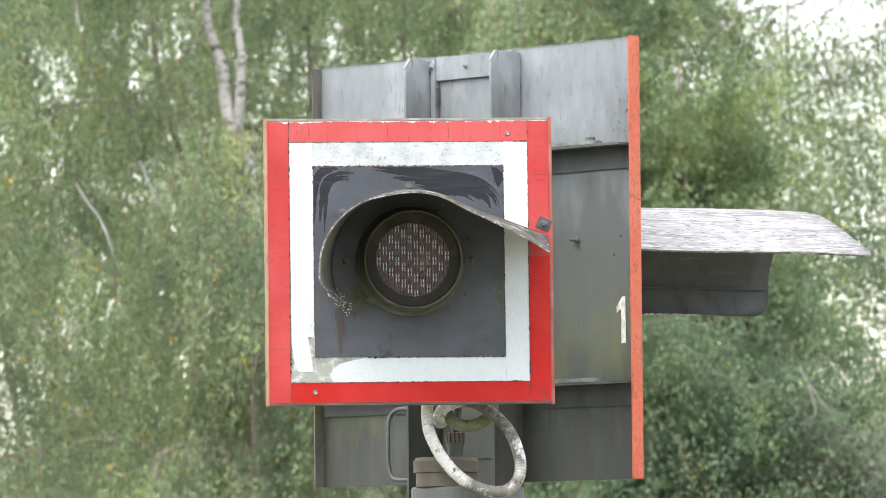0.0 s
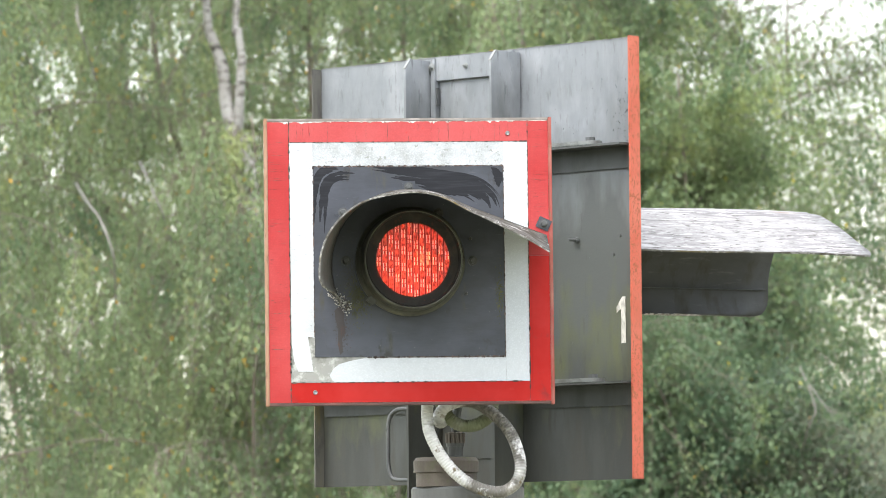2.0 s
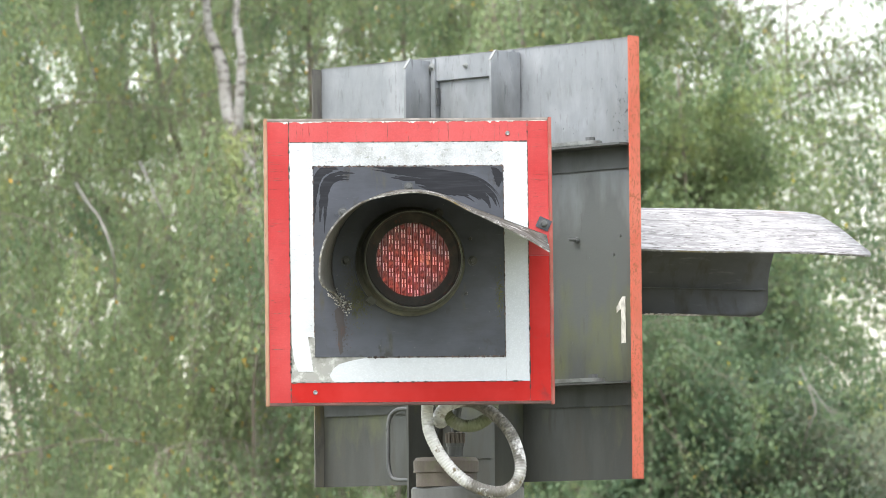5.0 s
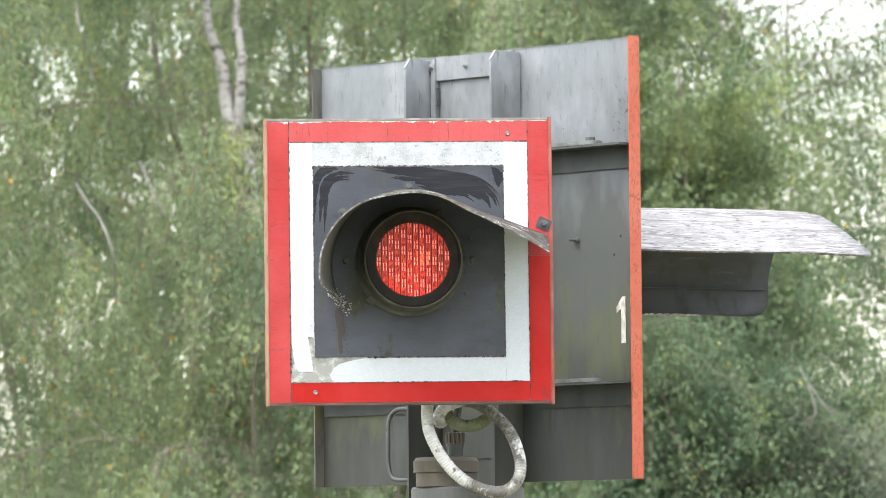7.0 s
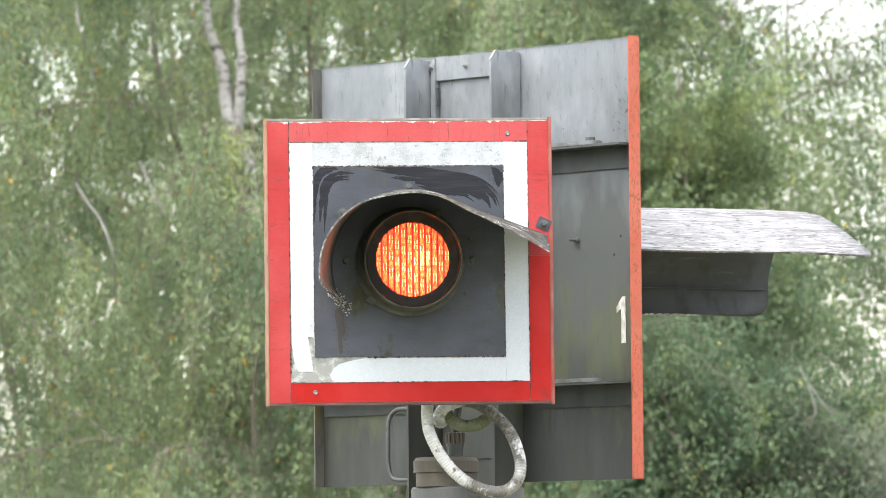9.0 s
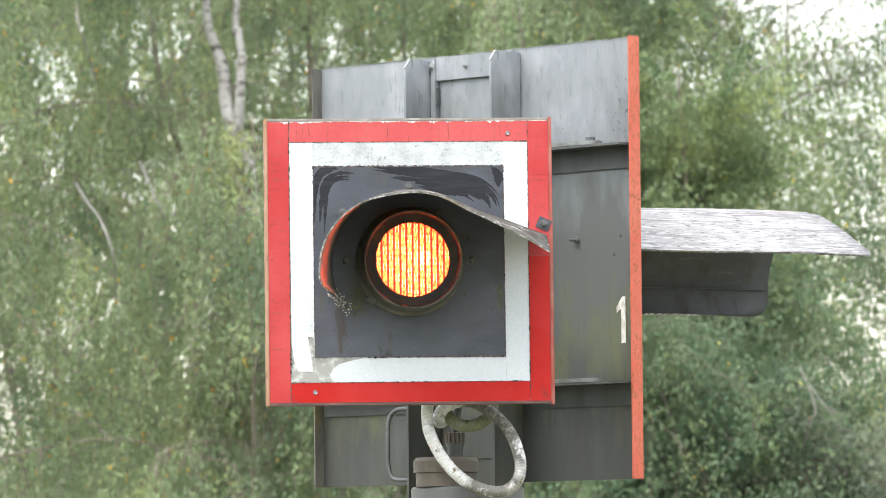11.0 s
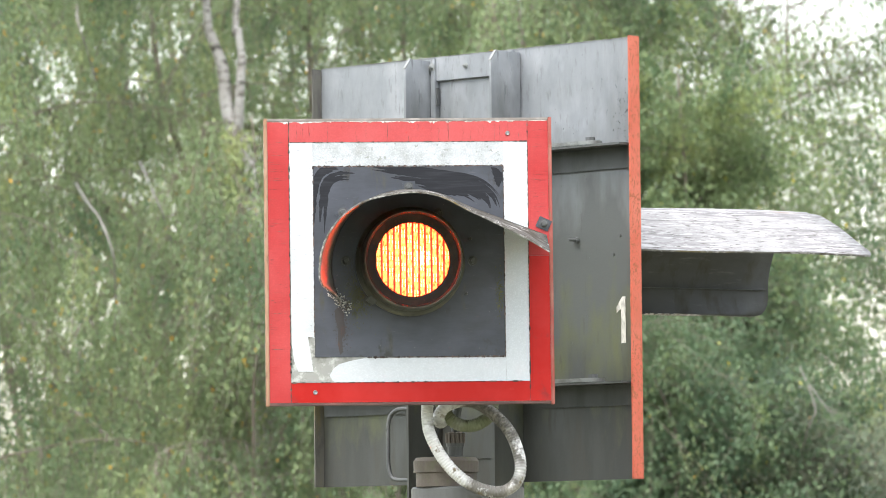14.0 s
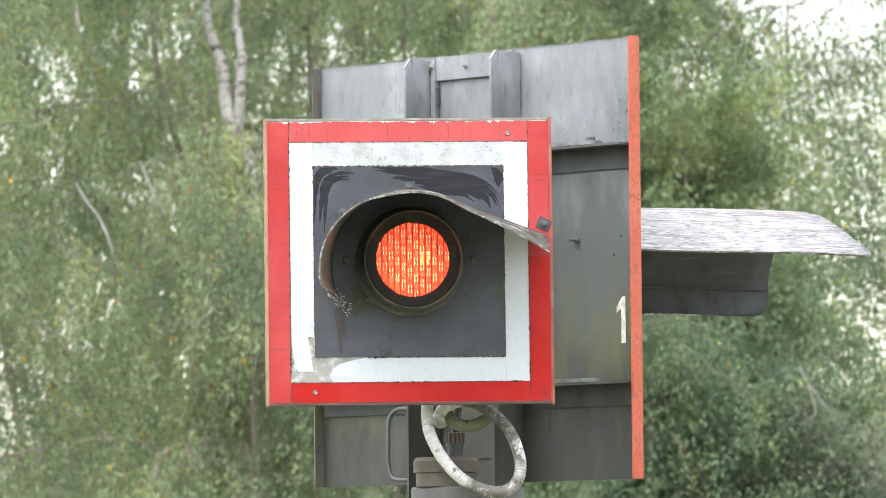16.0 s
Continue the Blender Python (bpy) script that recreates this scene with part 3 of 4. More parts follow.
        part("paint_flake", bm, CHIP, hood, at=Matrix.Translation(c) @ pose(0, 0, 0, 0, 0, math.degrees(math.atan2(axis.y, axis.x))))


def build_post():
    post = thing("post", pose(0.048, 10.78, 0), "thick grey steel post with a brown mossy cap", "post")
    bm = turned([(0, 0), (0.16, 0), (0.16, 0.02), (0.1195, 0.02), (0.1195, 1.804), (0.1165, 1.808), (0, 1.808)], 48, axis="z")
    part("tube", bm, POST_STEEL, post)
    bm = turned([(0, 1.8085), (0.064, 1.8085), (0.064, 1.838), (0, 1.838)], 40, axis="z")
    part("cap_body", bm, BROWN_CAP, post, at=Matrix.Translation((-0.0455, -0.04, 0)))
    bm = turned([(0, 1.8385), (0.0685, 1.8385), (0.0690, 1.862), (0.063, 1.870), (0, 1.872)], 40, axis="z")
    part("cap", bm, BROWN_CAP, post, "brown cap with green moss", at=Matrix.Translation((-0.0455, -0.04, 0)))
    gland = part("cable_gland", turned([(0, 1.8725), (0.016, 1.8725), (0.016, 1.893), (0.019, 1.893), (0.019, 1.900), (0, 1.900)], 12, axis="z"), BLACK, post, "dark threaded cable gland", at=Matrix.Translation((-0.026, -0.04, 0)))
    bm = bmesh.new()
    for i in range(14):
        a = TAU * i / 14
        p = [(0.0185, -0.0035), (0.0215, -0.0025), (0.0215, 0.0025), (0.0185, 0.0035)]
        ring = [[bm.verts.new((x * math.cos(a) - y * math.sin(a), x * math.sin(a) + y * math.cos(a), z)) for x, y in p] for z in (1.9005, 1.921)]
        for q in range(4):
            bm.faces.new((ring[0][q], ring[0][(q + 1) % 4], ring[1][(q + 1) % 4], ring[1][q]))
        bm.faces.new(ring[1])
    turned([(0, 1.9005), (0.0185, 1.9005), (0.0185, 1.921), (0.012, 1.924), (0, 1.924)], 28, bm, "z")
    part("gland_nut", bm, BROWN_CAP, gland)
    bm = tube(smooth_line([(-0.026, -0.04, 1.924), (-0.024, -0.042, 1.95), (-0.016, -0.05, 1.99), (-0.010, -0.06, 2.03)], 6), 0.0085, 10)
    part("riser_cable", bm, DARK_STEEL, post, smooth=True)


def hose(name, points, r, rib, mat, label):
    line = smooth_line(points, 30)
    even, gap, last = [line[0]], rib / 4, line[0]
    for a, b in zip(line, line[1:]):
        while (b - last).length >= gap:
            last = last + (b - last).normalized() * gap
            even.append(last)
    radii = [r * (1.0 + (0.06 if k % 4 in (1, 2) else -0.035)) for k in range(len(even))]
    tagged(part(name, tube(even, radii, 14), mat, smooth=True), label, "cable conduit", "conduits under the signal lamp")


def build_hoses():
    y = 10.62
    hose("cable_conduit", [(-0.030, 10.60, 2.05), (-0.034, 10.61, 1.99), (-0.036, y, 1.955), (-0.030, y, 1.915), (-0.002, y, 1.862), (0.036, y, 1.822), (0.078, y, 1.800), (0.118, y, 1.795),
                           (0.147, y, 1.812), (0.158, y, 1.845), (0.150, y + 0.01, 1.889), (0.133, y + 0.02, 1.925), (0.104, y + 0.03, 1.957), (0.066, y + 0.04, 1.982), (0.03, y + 0.04, 1.985), (0.0, y + 0.02, 1.972), (-0.013, y + 0.03, 1.95), (-0.006, y + 0.055, 1.943), (0.004, y + 0.075, 1.965), (0.008, y + 0.08, 2.02)],
         0.0124, 0.0058, HOSE, "dirty white ribbed conduit looped below the signal lamp")
    hose("cable_conduit", [(-0.016, 10.67, 2.03), (-0.004, 10.67, 1.975), (0.018, 10.67, 1.944), (0.048, 10.67, 1.934), (0.078, 10.67, 1.942), (0.098, 10.68, 1.965), (0.108, 10.69, 2.03)],
         0.0130, 0.0060, GREEN_HOSE, "algae-stained greenish conduit bent below the signal lamp")


# ---- the lamp that faces the viewer ----
LAMP = pose(-0.0705, 10.5458, 2.2733, 0, -0.2051, 3.8865)
APERTURE = 0.036


def tape(name, outline, lamp, mat, label, lift=0.0):
    return part(name, slab(outline, -0.0012 - lift, -0.0002), mat, lamp, label)


def rect(x0, x1, z0, z1):
    return [(x0, z0), (x1, z0), (x1, z1), (x0, z1)]


def build_lamp():
    rnd = random.Random(4)
    lamp = thing("signal_lamp", LAMP, "square signal lamp with red and white borders and hooded light", "signal lamp")
    part("backing_plate", holed_square(0.2925, 0.092, 0.0, 0.016), RESIDUE, lamp, "grey plate under peeling tape")
    for x0, x1, z0, z1, m in ((-0.300, -0.2926, -0.2995, 0.2995, EDGE_TAN), (0.2926, 0.300, -0.2995, 0.2995, EDGE), (-0.2925, 0.2925, 0.2926, 0.2985, RIM_GREY), (-0.2925, 0.2925, -0.2985, -0.2926, RIM_DARK)):
        part("edging", box(x0, x1, -0.0030 if m in (EDGE, EDGE_TAN) else -0.0020, 0.020, z0, z1, 0.0012), m, lamp, "weathered edging strip")
    # red border
    tape("red_tape", rect(-0.2922, -0.2482, -0.292, 0.292), lamp, PALE_RED_V, "pale red tape with fine cracks")
    tape("red_tape", rect(0.2494, 0.2922, 0.010, 0.292), lamp, PALE_RED_V, "pale red tape with fine cracks")
    tape("red_tape", rect(0.2494, 0.2922, -0.292, 0.0095), lamp, RED, "red tape")
    tape("red_tape", rect(-0.2478, 0.2490, 0.2494, 0.292), lamp, PALE_RED_H, "pale red tape with upright cracks")
    tape("red_tape", rect(-0.2478, 0.2490, -0.292, -0.2508), lamp, RED, "red tape")
    for x0, x1, z0, z1 in ((-0.2492, -0.2470, -0.292, 0.292), (0.2484, 0.2500, -0.292, 0.292), (-0.2478, 0.2490, 0.2484, 0.2500), (-0.2478, 0.2490, -0.2515, -0.2498),
                           (-0.1992, -0.1974, -0.155, 0.2), (0.1972, 0.1992, -0.2, 0.2), (-0.1984, 0.1982, 0.1974, 0.1998), (-0.09, 0.1982, -0.2005, -0.1974)):
        up = (z1 - z0) > (x1 - x0)
        n = 130
        bm = bmesh.new()
        rails = []
        for k in range(n + 1):
            f, w = k / n, rnd.choice((0.25, 0.4, 0.7, 1.1, 1.9)) * rnd.uniform(0.6, 1.2)
            if up:
                c, h = (x0 + x1) / 2, (x1 - x0) / 2 * w
                rails.append([bm.verts.new((c + e * h, -0.0023, z0 + (z1 - z0) * f)) for e in (-1, 1)])
            else:
                c, h = (z0 + z1) / 2, (z1 - z0) / 2 * w
                rails.append([bm.verts.new((x0 + (x1 - x0) * f, -0.0023, c + e * h)) for e in (-1, 1)])
        for p, q in zip(rails, rails[1:]):
            bm.faces.new((p[0], p[1], q[1], q[0]))
        part("dirt_line", bm, DIRT, lamp, "ragged line of dirt along the tape")
    bm = bmesh.new()

    def crack(x, z, length, up, thick):
        n = max(3, int(length / 0.004))
        a = []
        for k in range(n + 1):
            f = length * (k / n - 0.5)
            w = thick * rnd.uniform(0.3, 1.0) * (1.0 - abs(2 * k / n - 1) * 0.7)
            j = rnd.gauss(0, 0.0004)
            a.append([bm.verts.new((x + j + e * w, -0.0016, z + f) if up else (x + f, -0.0016, z + j + e * w)) for e in (-0.5, 0.5)])
        for p, q in zip(a, a[1:]):
            bm.faces.new((p[0], p[1], q[1], q[0]))

    for k in range(48):
        length = rnd.choice((0.006, 0.010, 0.016, 0.026, 0.036))
        z = rnd.uniform(-0.20, 0.28)
        crack(-0.291 + length / 2 + rnd.uniform(0, max(0.0, 0.041 - length)) * (rnd.random() < 0.4), z, length, False, rnd.uniform(0.0004, 0.0011))
    for k in range(30):
        length = rnd.choice((0.006, 0.010, 0.018, 0.030))
        crack(0.2505 + length / 2 + rnd.uniform(0, 0.041 - length), rnd.uniform(0.04, 0.28), length, False, rnd.uniform(0.0004, 0.0010))
    for k in range(26):
        length = rnd.choice((0.010, 0.020, 0.036, 0.036))
        crack(rnd.uniform(-0.235, 0.24), 0.2505 + length / 2 + rnd.uniform(0, max(0.0, 0.038 - length)), length, True, rnd.uniform(0.0005, 0.0012))
    for k in range(40):
        length = rnd.choice((0.004, 0.008, 0.014))
        crack(rnd.uniform(-0.245, -0.205), rnd.uniform(-0.14, 0.24), length, False, rnd.uniform(0.0003, 0.0007))
    tagged(part("cracking", bm, DIRT, lamp, "fine dark cracks in the tape"), kind="stuff")
    # chipped paint along the upper edge
    for x0, x1 in ((-0.285, -0.250), (-0.246, 0.247), (0.252, 0.288)):
        n = int((x1 - x0) / 0.0016)
        low = [(x0 + (x1 - x0) * k / n, 0.2925 - 0.0004 - (0.0085 * max(0.0, noise.noise(Vector((k * 0.11, x0 * 40, 0))) + 0.10) + 0.0030 * max(0.0, noise.noise(Vector((k * 0.55, 3.0, x0 * 9))))) * rnd.uniform(0.25, 1.0)) for k in range(n + 1)]
        bm = bmesh.new()
        top = [bm.verts.new((x, -0.0017, 0.2925)) for x, z in low]
        bot = [bm.verts.new((x, -0.0017, z)) for x, z in low]
        back = [bm.verts.new((x, -0.0012, z)) for x, z in low]
        for k in range(n):
            bm.faces.new((top[k], top[k + 1], bot[k + 1], bot[k]))
            bm.faces.new((bot[k], bot[k + 1], back[k + 1], back[k]))
        part("chipped_edge", bm, CHIP, lamp, "chipped white primer")
    # white border; two strips have come partly away
    jag = lambda x0, x1, z: [(x0 + (x1 - x0) * k / 84, z + (0.0016 if k % 2 else -0.0010)) for k in range(1, 84)]
    tape("white_tape", [(-0.2474, 0.2488), (-0.1988, 0.2488), (-0.1985, -0.157), (-0.212, -0.155), (-0.2015, -0.2274), (-0.2327, -0.2271), (-0.2407, -0.206), (-0.2460, -0.17)], lamp, WHITE, "white reflective tape, torn at its end")
    tape("white_tape", [(-0.1984, 0.2488), (0.1982, 0.2488), (0.1982, 0.1995)] + jag(0.1982, -0.1984, 0.1995) + [(-0.1984, 0.1995)], lamp, WORN_WHITE, "worn white reflective tape")
    tape("white_tape", [(0.1986, 0.2488), (0.2490, 0.2488), (0.2490, 0.0455), (0.1986, 0.0455)], lamp, WHITE, "white reflective tape")
    edge = [(0.2490 - (0.0020 if k % 2 else 0.0), 0.045 - 0.2955 * k / 84) for k in range(85)]
    tape("white_tape", [(0.1990, 0.045)] + edge + [(0.2000, -0.2505)], lamp, WHITE, "white reflective tape with a saw-toothed edge")
    tape("white_tape", [(-0.158, -0.2502), (-0.168, -0.236), (-0.160, -0.222), (-0.148, -0.2126), (-0.125, -0.206), (-0.095, -0.2005)] + jag(-0.095, 0.1995, -0.2003) + [(0.1995, -0.2005), (0.1995, -0.2502)], lamp, WHITE, "white reflective tape, torn to a rounded end")
    # dark middle with brush marks
    part("inner_panel", holed_square(0.1978, 0.092, -0.0016, -0.0004), SLATE, lamp, "slate-grey panel painted with a brush")
    swaths = [
        ([(-0.190, 0.060), (-0.186, 0.120), (-0.176, 0.165), (-0.150, 0.185), (-0.105, 0.186)], 0.020, 13),
        ([(-0.192, 0.150), (-0.180, 0.190), (-0.140, 0.192)], 0.008, 5),
        ([(-0.075, 0.193), (-0.010, 0.184), (0.060, 0.172), (0.130, 0.160), (0.168, 0.135), (0.184, 0.098)], 0.017, 15),
        ([(0.015, 0.166), (0.070, 0.152), (0.120, 0.146), (0.160, 0.120)], 0.010, 8),
        ([(0.168, 0.194), (0.185, 0.178), (0.191, 0.150)], 0.007, 5),
    ]
    for path, width, hairs in swaths:
        core = smooth_line([(x, z, 0) for x, z in path], 8)
        bm = bmesh.new()
        for _ in range(int(hairs * 1.7)):
            off = rnd.gauss(0, 0.45) * width
            i0 = int(rnd.uniform(0, 0.45) * len(core))
            i1 = int(rnd.uniform(0.6, 1.0) * len(core))
            wide = rnd.uniform(0.0012, 0.0060)
            rails = []
            for i in range(i0, i1):
                d = (core[min(i + 1, len(core) - 1)] - core[max(i - 1, 0)]).normalized()
                nrm = Vector((-d.y, d.x, 0))
                f = (i - i0) / max(1, i1 - 1 - i0)
                w = wide * min(1.0, 4 * f + 0.1, 4 * (1 - f) + 0.1) * rnd.uniform(0.7, 1.3)
                c = core[i] + nrm * off
                rails.append([(max(-0.197, min(0.197, q.x)), max(-0.197, min(0.197, q.y))) for q in (c + nrm * w, c - nrm * w)])
            y = -0.0018 - rnd.random() * 0.0004
            vs = [[bm.verts.new((x, y, z)) for x, z in r] for r in rails]
            for p, q in zip(vs, vs[1:]):
                bm.faces.new((p[0], p[1], q[1], q[0]))
        part("brush_mark", bm, STROKE, lamp, "dark glossy brush mark")
    part("rust_stain", slab([(-0.156, -0.100), (-0.147, -0.093), (-0.136, -0.098), (-0.137, -0.120), (-0.134, -0.145), (-0.141, -0.160), (-0.140, -0.188), (-0.146, -0.194), (-0.150, -0.170), (-0.149, -0.140), (-0.155, -0.120)], -0.0021, -0.0017), RUST, lamp, "brown rust run")
    bm = bmesh.new()
    for k in range(300):
        f = rnd.random()
        bmesh.ops.create_icosphere(bm, subdivisions=1, radius=rnd.uniform(0.0006, 0.0018), matrix=Matrix.Translation((-0.168 + 0.042 * f + rnd.uniform(-0.008, 0.008), -0.003, -0.052 - 0.048 * f + rnd.uniform(-0.012, 0.012))))
    part("lichen", bm, LICHEN, lamp, "pale lichen crust under the hood")
    for label, mat, cx, cz, sx, sz, count in (("olive moss smeared beside the bezel", MOSS, -0.106, -0.074, 0.011, 0.024, 900), ("dark oily grime beside the bezel", BLACK, -0.122, -0.030, 0.012, 0.030, 700),
                                              ("olive specks on the panel edge", MOSS, 0.188, -0.070, 0.004, 0.024, 260), ("brown grime on the panel", RUST, -0.140, -0.132, 0.007, 0.022, 500)):
        bm = bmesh.new()
        for k in range(count):
            x, z = cx + rnd.gauss(0, sx), cz + rnd.gauss(0, sz)
            w, y = rnd.uniform(0.0004, 0.0013), -0.0023 - 0.0006 * rnd.random()
            if abs(x) < 0.1965 and math.hypot(x, z) > 0.116:
                bm.faces.new([bm.verts.new((x + w * rnd.uniform(0.5, 1.2) * math.cos(TAU * q / 6), y, z + 1.3 * w * rnd.uniform(0.5, 1.2) * math.sin(TAU * q / 6))) for q in range(6)])
        tagged(part("grime", bm, mat, lamp, label), kind="stuff")
    for x, z in ((-0.198, -0.2707), (0.2083, 0.2661)):
        part("screw", turned([(0, -0.0012), (0.005, -0.0012), (0.004, -0.004), (0.002, -0.003), (0, -0.003)], 10), BRIGHT_STEEL, lamp, at=Matrix.Translation((x, 0, z)))
    for x, z in ((0.1318, 0.0004), (-0.1317, 0.0024), (-0.0868, -0.0802), (0.062, 0.100)):
        bolt("bezel_bolt", lamp, (x, -0.0017, z), BLACK, 0.0072, 0.010, 17)
    for a in (200, 218, 330, 20):
        x, z = 0.136 * math.cos(radians(a)), 0.136 * math.sin(radians(a))
        part("screw", turned([(0, 0), (0.004, 0), (0.003, -0.004), (0, -0.004)], 8), BLACK, lamp, at=Matrix.Translation((x, -0.0016, z)))
    # the bezel: a short tube with a rolled rim
    prof = [(0.093, 0.016), (0.093, -0.0018), (0.1135, -0.0018), (0.1140, -0.012), (0.1085, -0.018), (0.1045, -0.030), (0.1030, -0.078), (0.1018, -0.0835), (0.0998, -0.085), (0.0988, -0.0845), (0.0985, -0.060), (0.092, 0.016)]
    part("bezel", turned(prof, 72), BEZEL, lamp, "dark olive worn lamp bezel", at=Matrix.Translation((0.001, 0, -0.001)) @ pose(0, 0, 0, 0, 0, 2.0))
    prof = [(0.0986, -0.0842), (0.0968, -0.0820), (0.0950, -0.0700), (0.0766, -0.0665), (0.0766, -0.0605), (0.1004, -0.0605), (0.1004, -0.0700), (0.0986, -0.0842)]
    part("lens_ring", turned(prof, 72), RING, lamp, "black rust-flecked ring round the lens", at=Matrix.Translation((0.001, 0, -0.0005)) @ pose(0, 0, 0, 0, 0, 2.2))
    bm = box(-0.009, 0.009, -0.024, -0.012, -0.010, 0.006, 0.002)
    part("bezel_lug", bm, BLACK, lamp, at=Matrix.Translation((-0.078, 0, -0.080)) @ pose(0, 0, 0, 0, 45, 0))
    # housing behind the plate
    prof = [(0.118, 0.0165), (0.118, 0.16), (0.108, 0.19), (0, 0.19), (0, 0.186), (0.106, 0.186), (0.114, 0.158), (0.114, 0.0165)]
    part("housing", turned(prof, 48), MATTE_BLACK, lamp, "black lamp housing")
    # An added, unseen plate that masks the glowing board to set the brightness.
    part("dimming_aperture", turned([(APERTURE, 0.0550), (0.1135, 0.0550), (0.1135, 0.0558), (APERTURE, 0.0558), (APERTURE, 0.0550)], 64), MATTE_BLACK, lamp)
    # arms from the housing to the mast
    for x, z in ((0.05, 0.12), (0.05, -0.12)):
        part("mounting_arm", box(x - 0.02, x + 0.02, 0.10, 0.67, z - 0.02, z + 0.02, 0.003), DARK_STEEL, lamp, at=pose(0, 0, 0, 0, 0, -2))
    # the lens: one pressed sheet of grooves and ribs, with openings filled by cells painted white as glints
    R, pitch, half_cell = 0.0810, 0.01285, 0.0088
    bm = bmesh.new()
    spots = []

    def strip(x0, x1, z0, z1, index, y0=-0.0575, y1=-0.0575):
        reach = math.sqrt(max(0.0, R * R - max(abs(x0), abs(x1)) ** 2))
        z0, z1 = max(z0, -reach), min(z1, reach)
        if z1 - z0 > 1e-5:
            cuts = [z0, z1]
            near = index == 1 and abs((x0 + x1) / 2 - 0.0205) < 0.013
            if near:
                cuts = [z0] + [c for c in (-0.015, 0.013) if z0 < c < z1] + [z1]
            for za, zb in zip(cuts, cuts[1:]):
                f = bm.faces.new([bm.verts.new(p) for p in ((x0, y0, za), (x1, y1, za), (x1, y1, zb), (x0, y0, zb))])
                f.material_index = 3 if near and -0.016 < (za + zb) / 2 < 0.014 else index

    for k in range(-6, 8):
        x = (k - 0.5) * pitch
        rows = sorted(z for z in (j * 0.0342 - k * 0.0114 + 0.0045 for j in range(-9, 10)) if abs(z) < 0.1)
        strip(x - 0.00665, x - 0.0052, -1, 1, 0, -0.0572, -0.0572)
        strip(x + 0.0052, x + 0.00665, -1, 1, 0, -0.0572, -0.0572)
        strip(x - 0.00525, x - 0.0038, -1, 1, 2, -0.0572, -0.0580)
        strip(x + 0.0038, x + 0.00525, -1, 1, 2, -0.0580, -0.0572)
        strip(x - 0.0018, x + 0.0018, -1, 1, 1, -0.0580, -0.0580)
        for side in (-1, 1):
            x0, x1 = sorted((x + side * 0.0018, x + side * 0.0038))
            last = -1.0
            for z in rows:
                if x * x + z * z > (0.0790 - 0.003) ** 2:
                    continue
                strip(x0, x1, last, z - half_cell, 1, -0.0580, -0.0580)
                last = z + half_cell
                if side == 1:
                    spots.append((x, z))
            strip(x0, x1, last, 1, 1, -0.0580, -0.0580)
    lens = part("lens", bm, [LENS_BASE, LENS_RIB, LENS_EDGE, LENS_FOCUS], lamp, "round red lens of small cells, painted white as glints")
    lens.matrix_basis = Matrix.Translation((0.0040, 0, 0.0034))
    cells = []
    for mat in (LENS_CELL, LENS_HOT):
        bm = bmesh.new()
        for side in (-1, 1):
            x0, x1 = sorted((side * 0.0018, side * 0.0038))
            for z0, z1 in ((-half_cell, -0.0005), (0.0005, half_cell)):
                edge = [(x0, z0), (x1, z0), (x1, z1), (x0, z1)]
                cx, cz = (x0 + x1) / 2, (z0 + z1) / 2
                low = [bm.verts.new((p + 0.0006 * (1 if p > cx else -1), -0.0574, q + 0.0006 * (1 if q > cz else -1))) for p, q in edge]
                top = [bm.verts.new((cx + (p - cx) * 0.85, -0.0592, cz + (q - cz) * 0.9)) for p, q in edge]
                for i in range(4):
                    bm.faces.new((low[i], low[(i + 1) % 4], top[(i + 1) % 4], top[i])).material_index = 1
                bm.faces.new(top)
        me = bpy.data.meshes.new("lens_cell")
        bm.to_mesh(me)
        bm.free()
        me.materials.append(mat)
        me.materials.append(LENS_RIB)
        cells.append(me)
    hot = sorted(spots, key=lambda p: (p[0] - 0.0205) ** 2 + (p[1] + 0.002) ** 2)[:5]
    for x, z in spots:
        ob = new("lens_cell", cells[1 if (x, z) in hot else 0])
        ob.parent = lens
        ob.matrix_basis = Matrix.Translation((x, 0, z))
    # the glowing board, an added part which slides behind the aperture: this stands in for the flashing
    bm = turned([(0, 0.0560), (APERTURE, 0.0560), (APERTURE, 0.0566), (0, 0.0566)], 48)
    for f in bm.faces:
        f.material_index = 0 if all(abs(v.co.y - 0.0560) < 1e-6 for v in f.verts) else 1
    board = part("light_board", bm, [GLOW, MATTE_BLACK], lamp, "glowing red board, added to slide and dim the light")
    # hood
    at_plate = [(-0.142, -0.088), (-0.156, -0.05), (-0.160, 0.0), (-0.150, 0.05), (-0.126, 0.092), (-0.086, 0.125), (-0.036, 0.143), (0.014, 0.147), (0.066, 0.138), (0.12, 0.113), (0.175, 0.092), (0.235, 0.069), (0.286, 0.050)]
    at_front = [(-0.159, -0.081), (-0.194, -0.066), (-0.198, -0.026), (-0.188, 0.02), (-0.159, 0.065), (-0.113, 0.099), (-0.056, 0.114), (-0.004, 0.119), (0.047, 0.11), (0.104, 0.081), (0.161, 0.054), (0.223, 0.022), (0.266, -0.004)]
    a = smooth_line([(x, 0, z) for x, z in at_plate], 3)
    b = smooth_line([(x, 0, z) for x, z in at_front], 3)
    rows = []
    for k in range(11):
        f = k / 10
        row = []
        for i, (p, q) in enumerate(zip(a, b)):
            reach = 0.30 - 0.15 * max(0.0, 1 - i / 4.0) ** 2
            row.append(p.lerp(q, f * reach / 0.30) + Vector((0, -0.0022 - f * reach, 0)))
        rows.append(row)
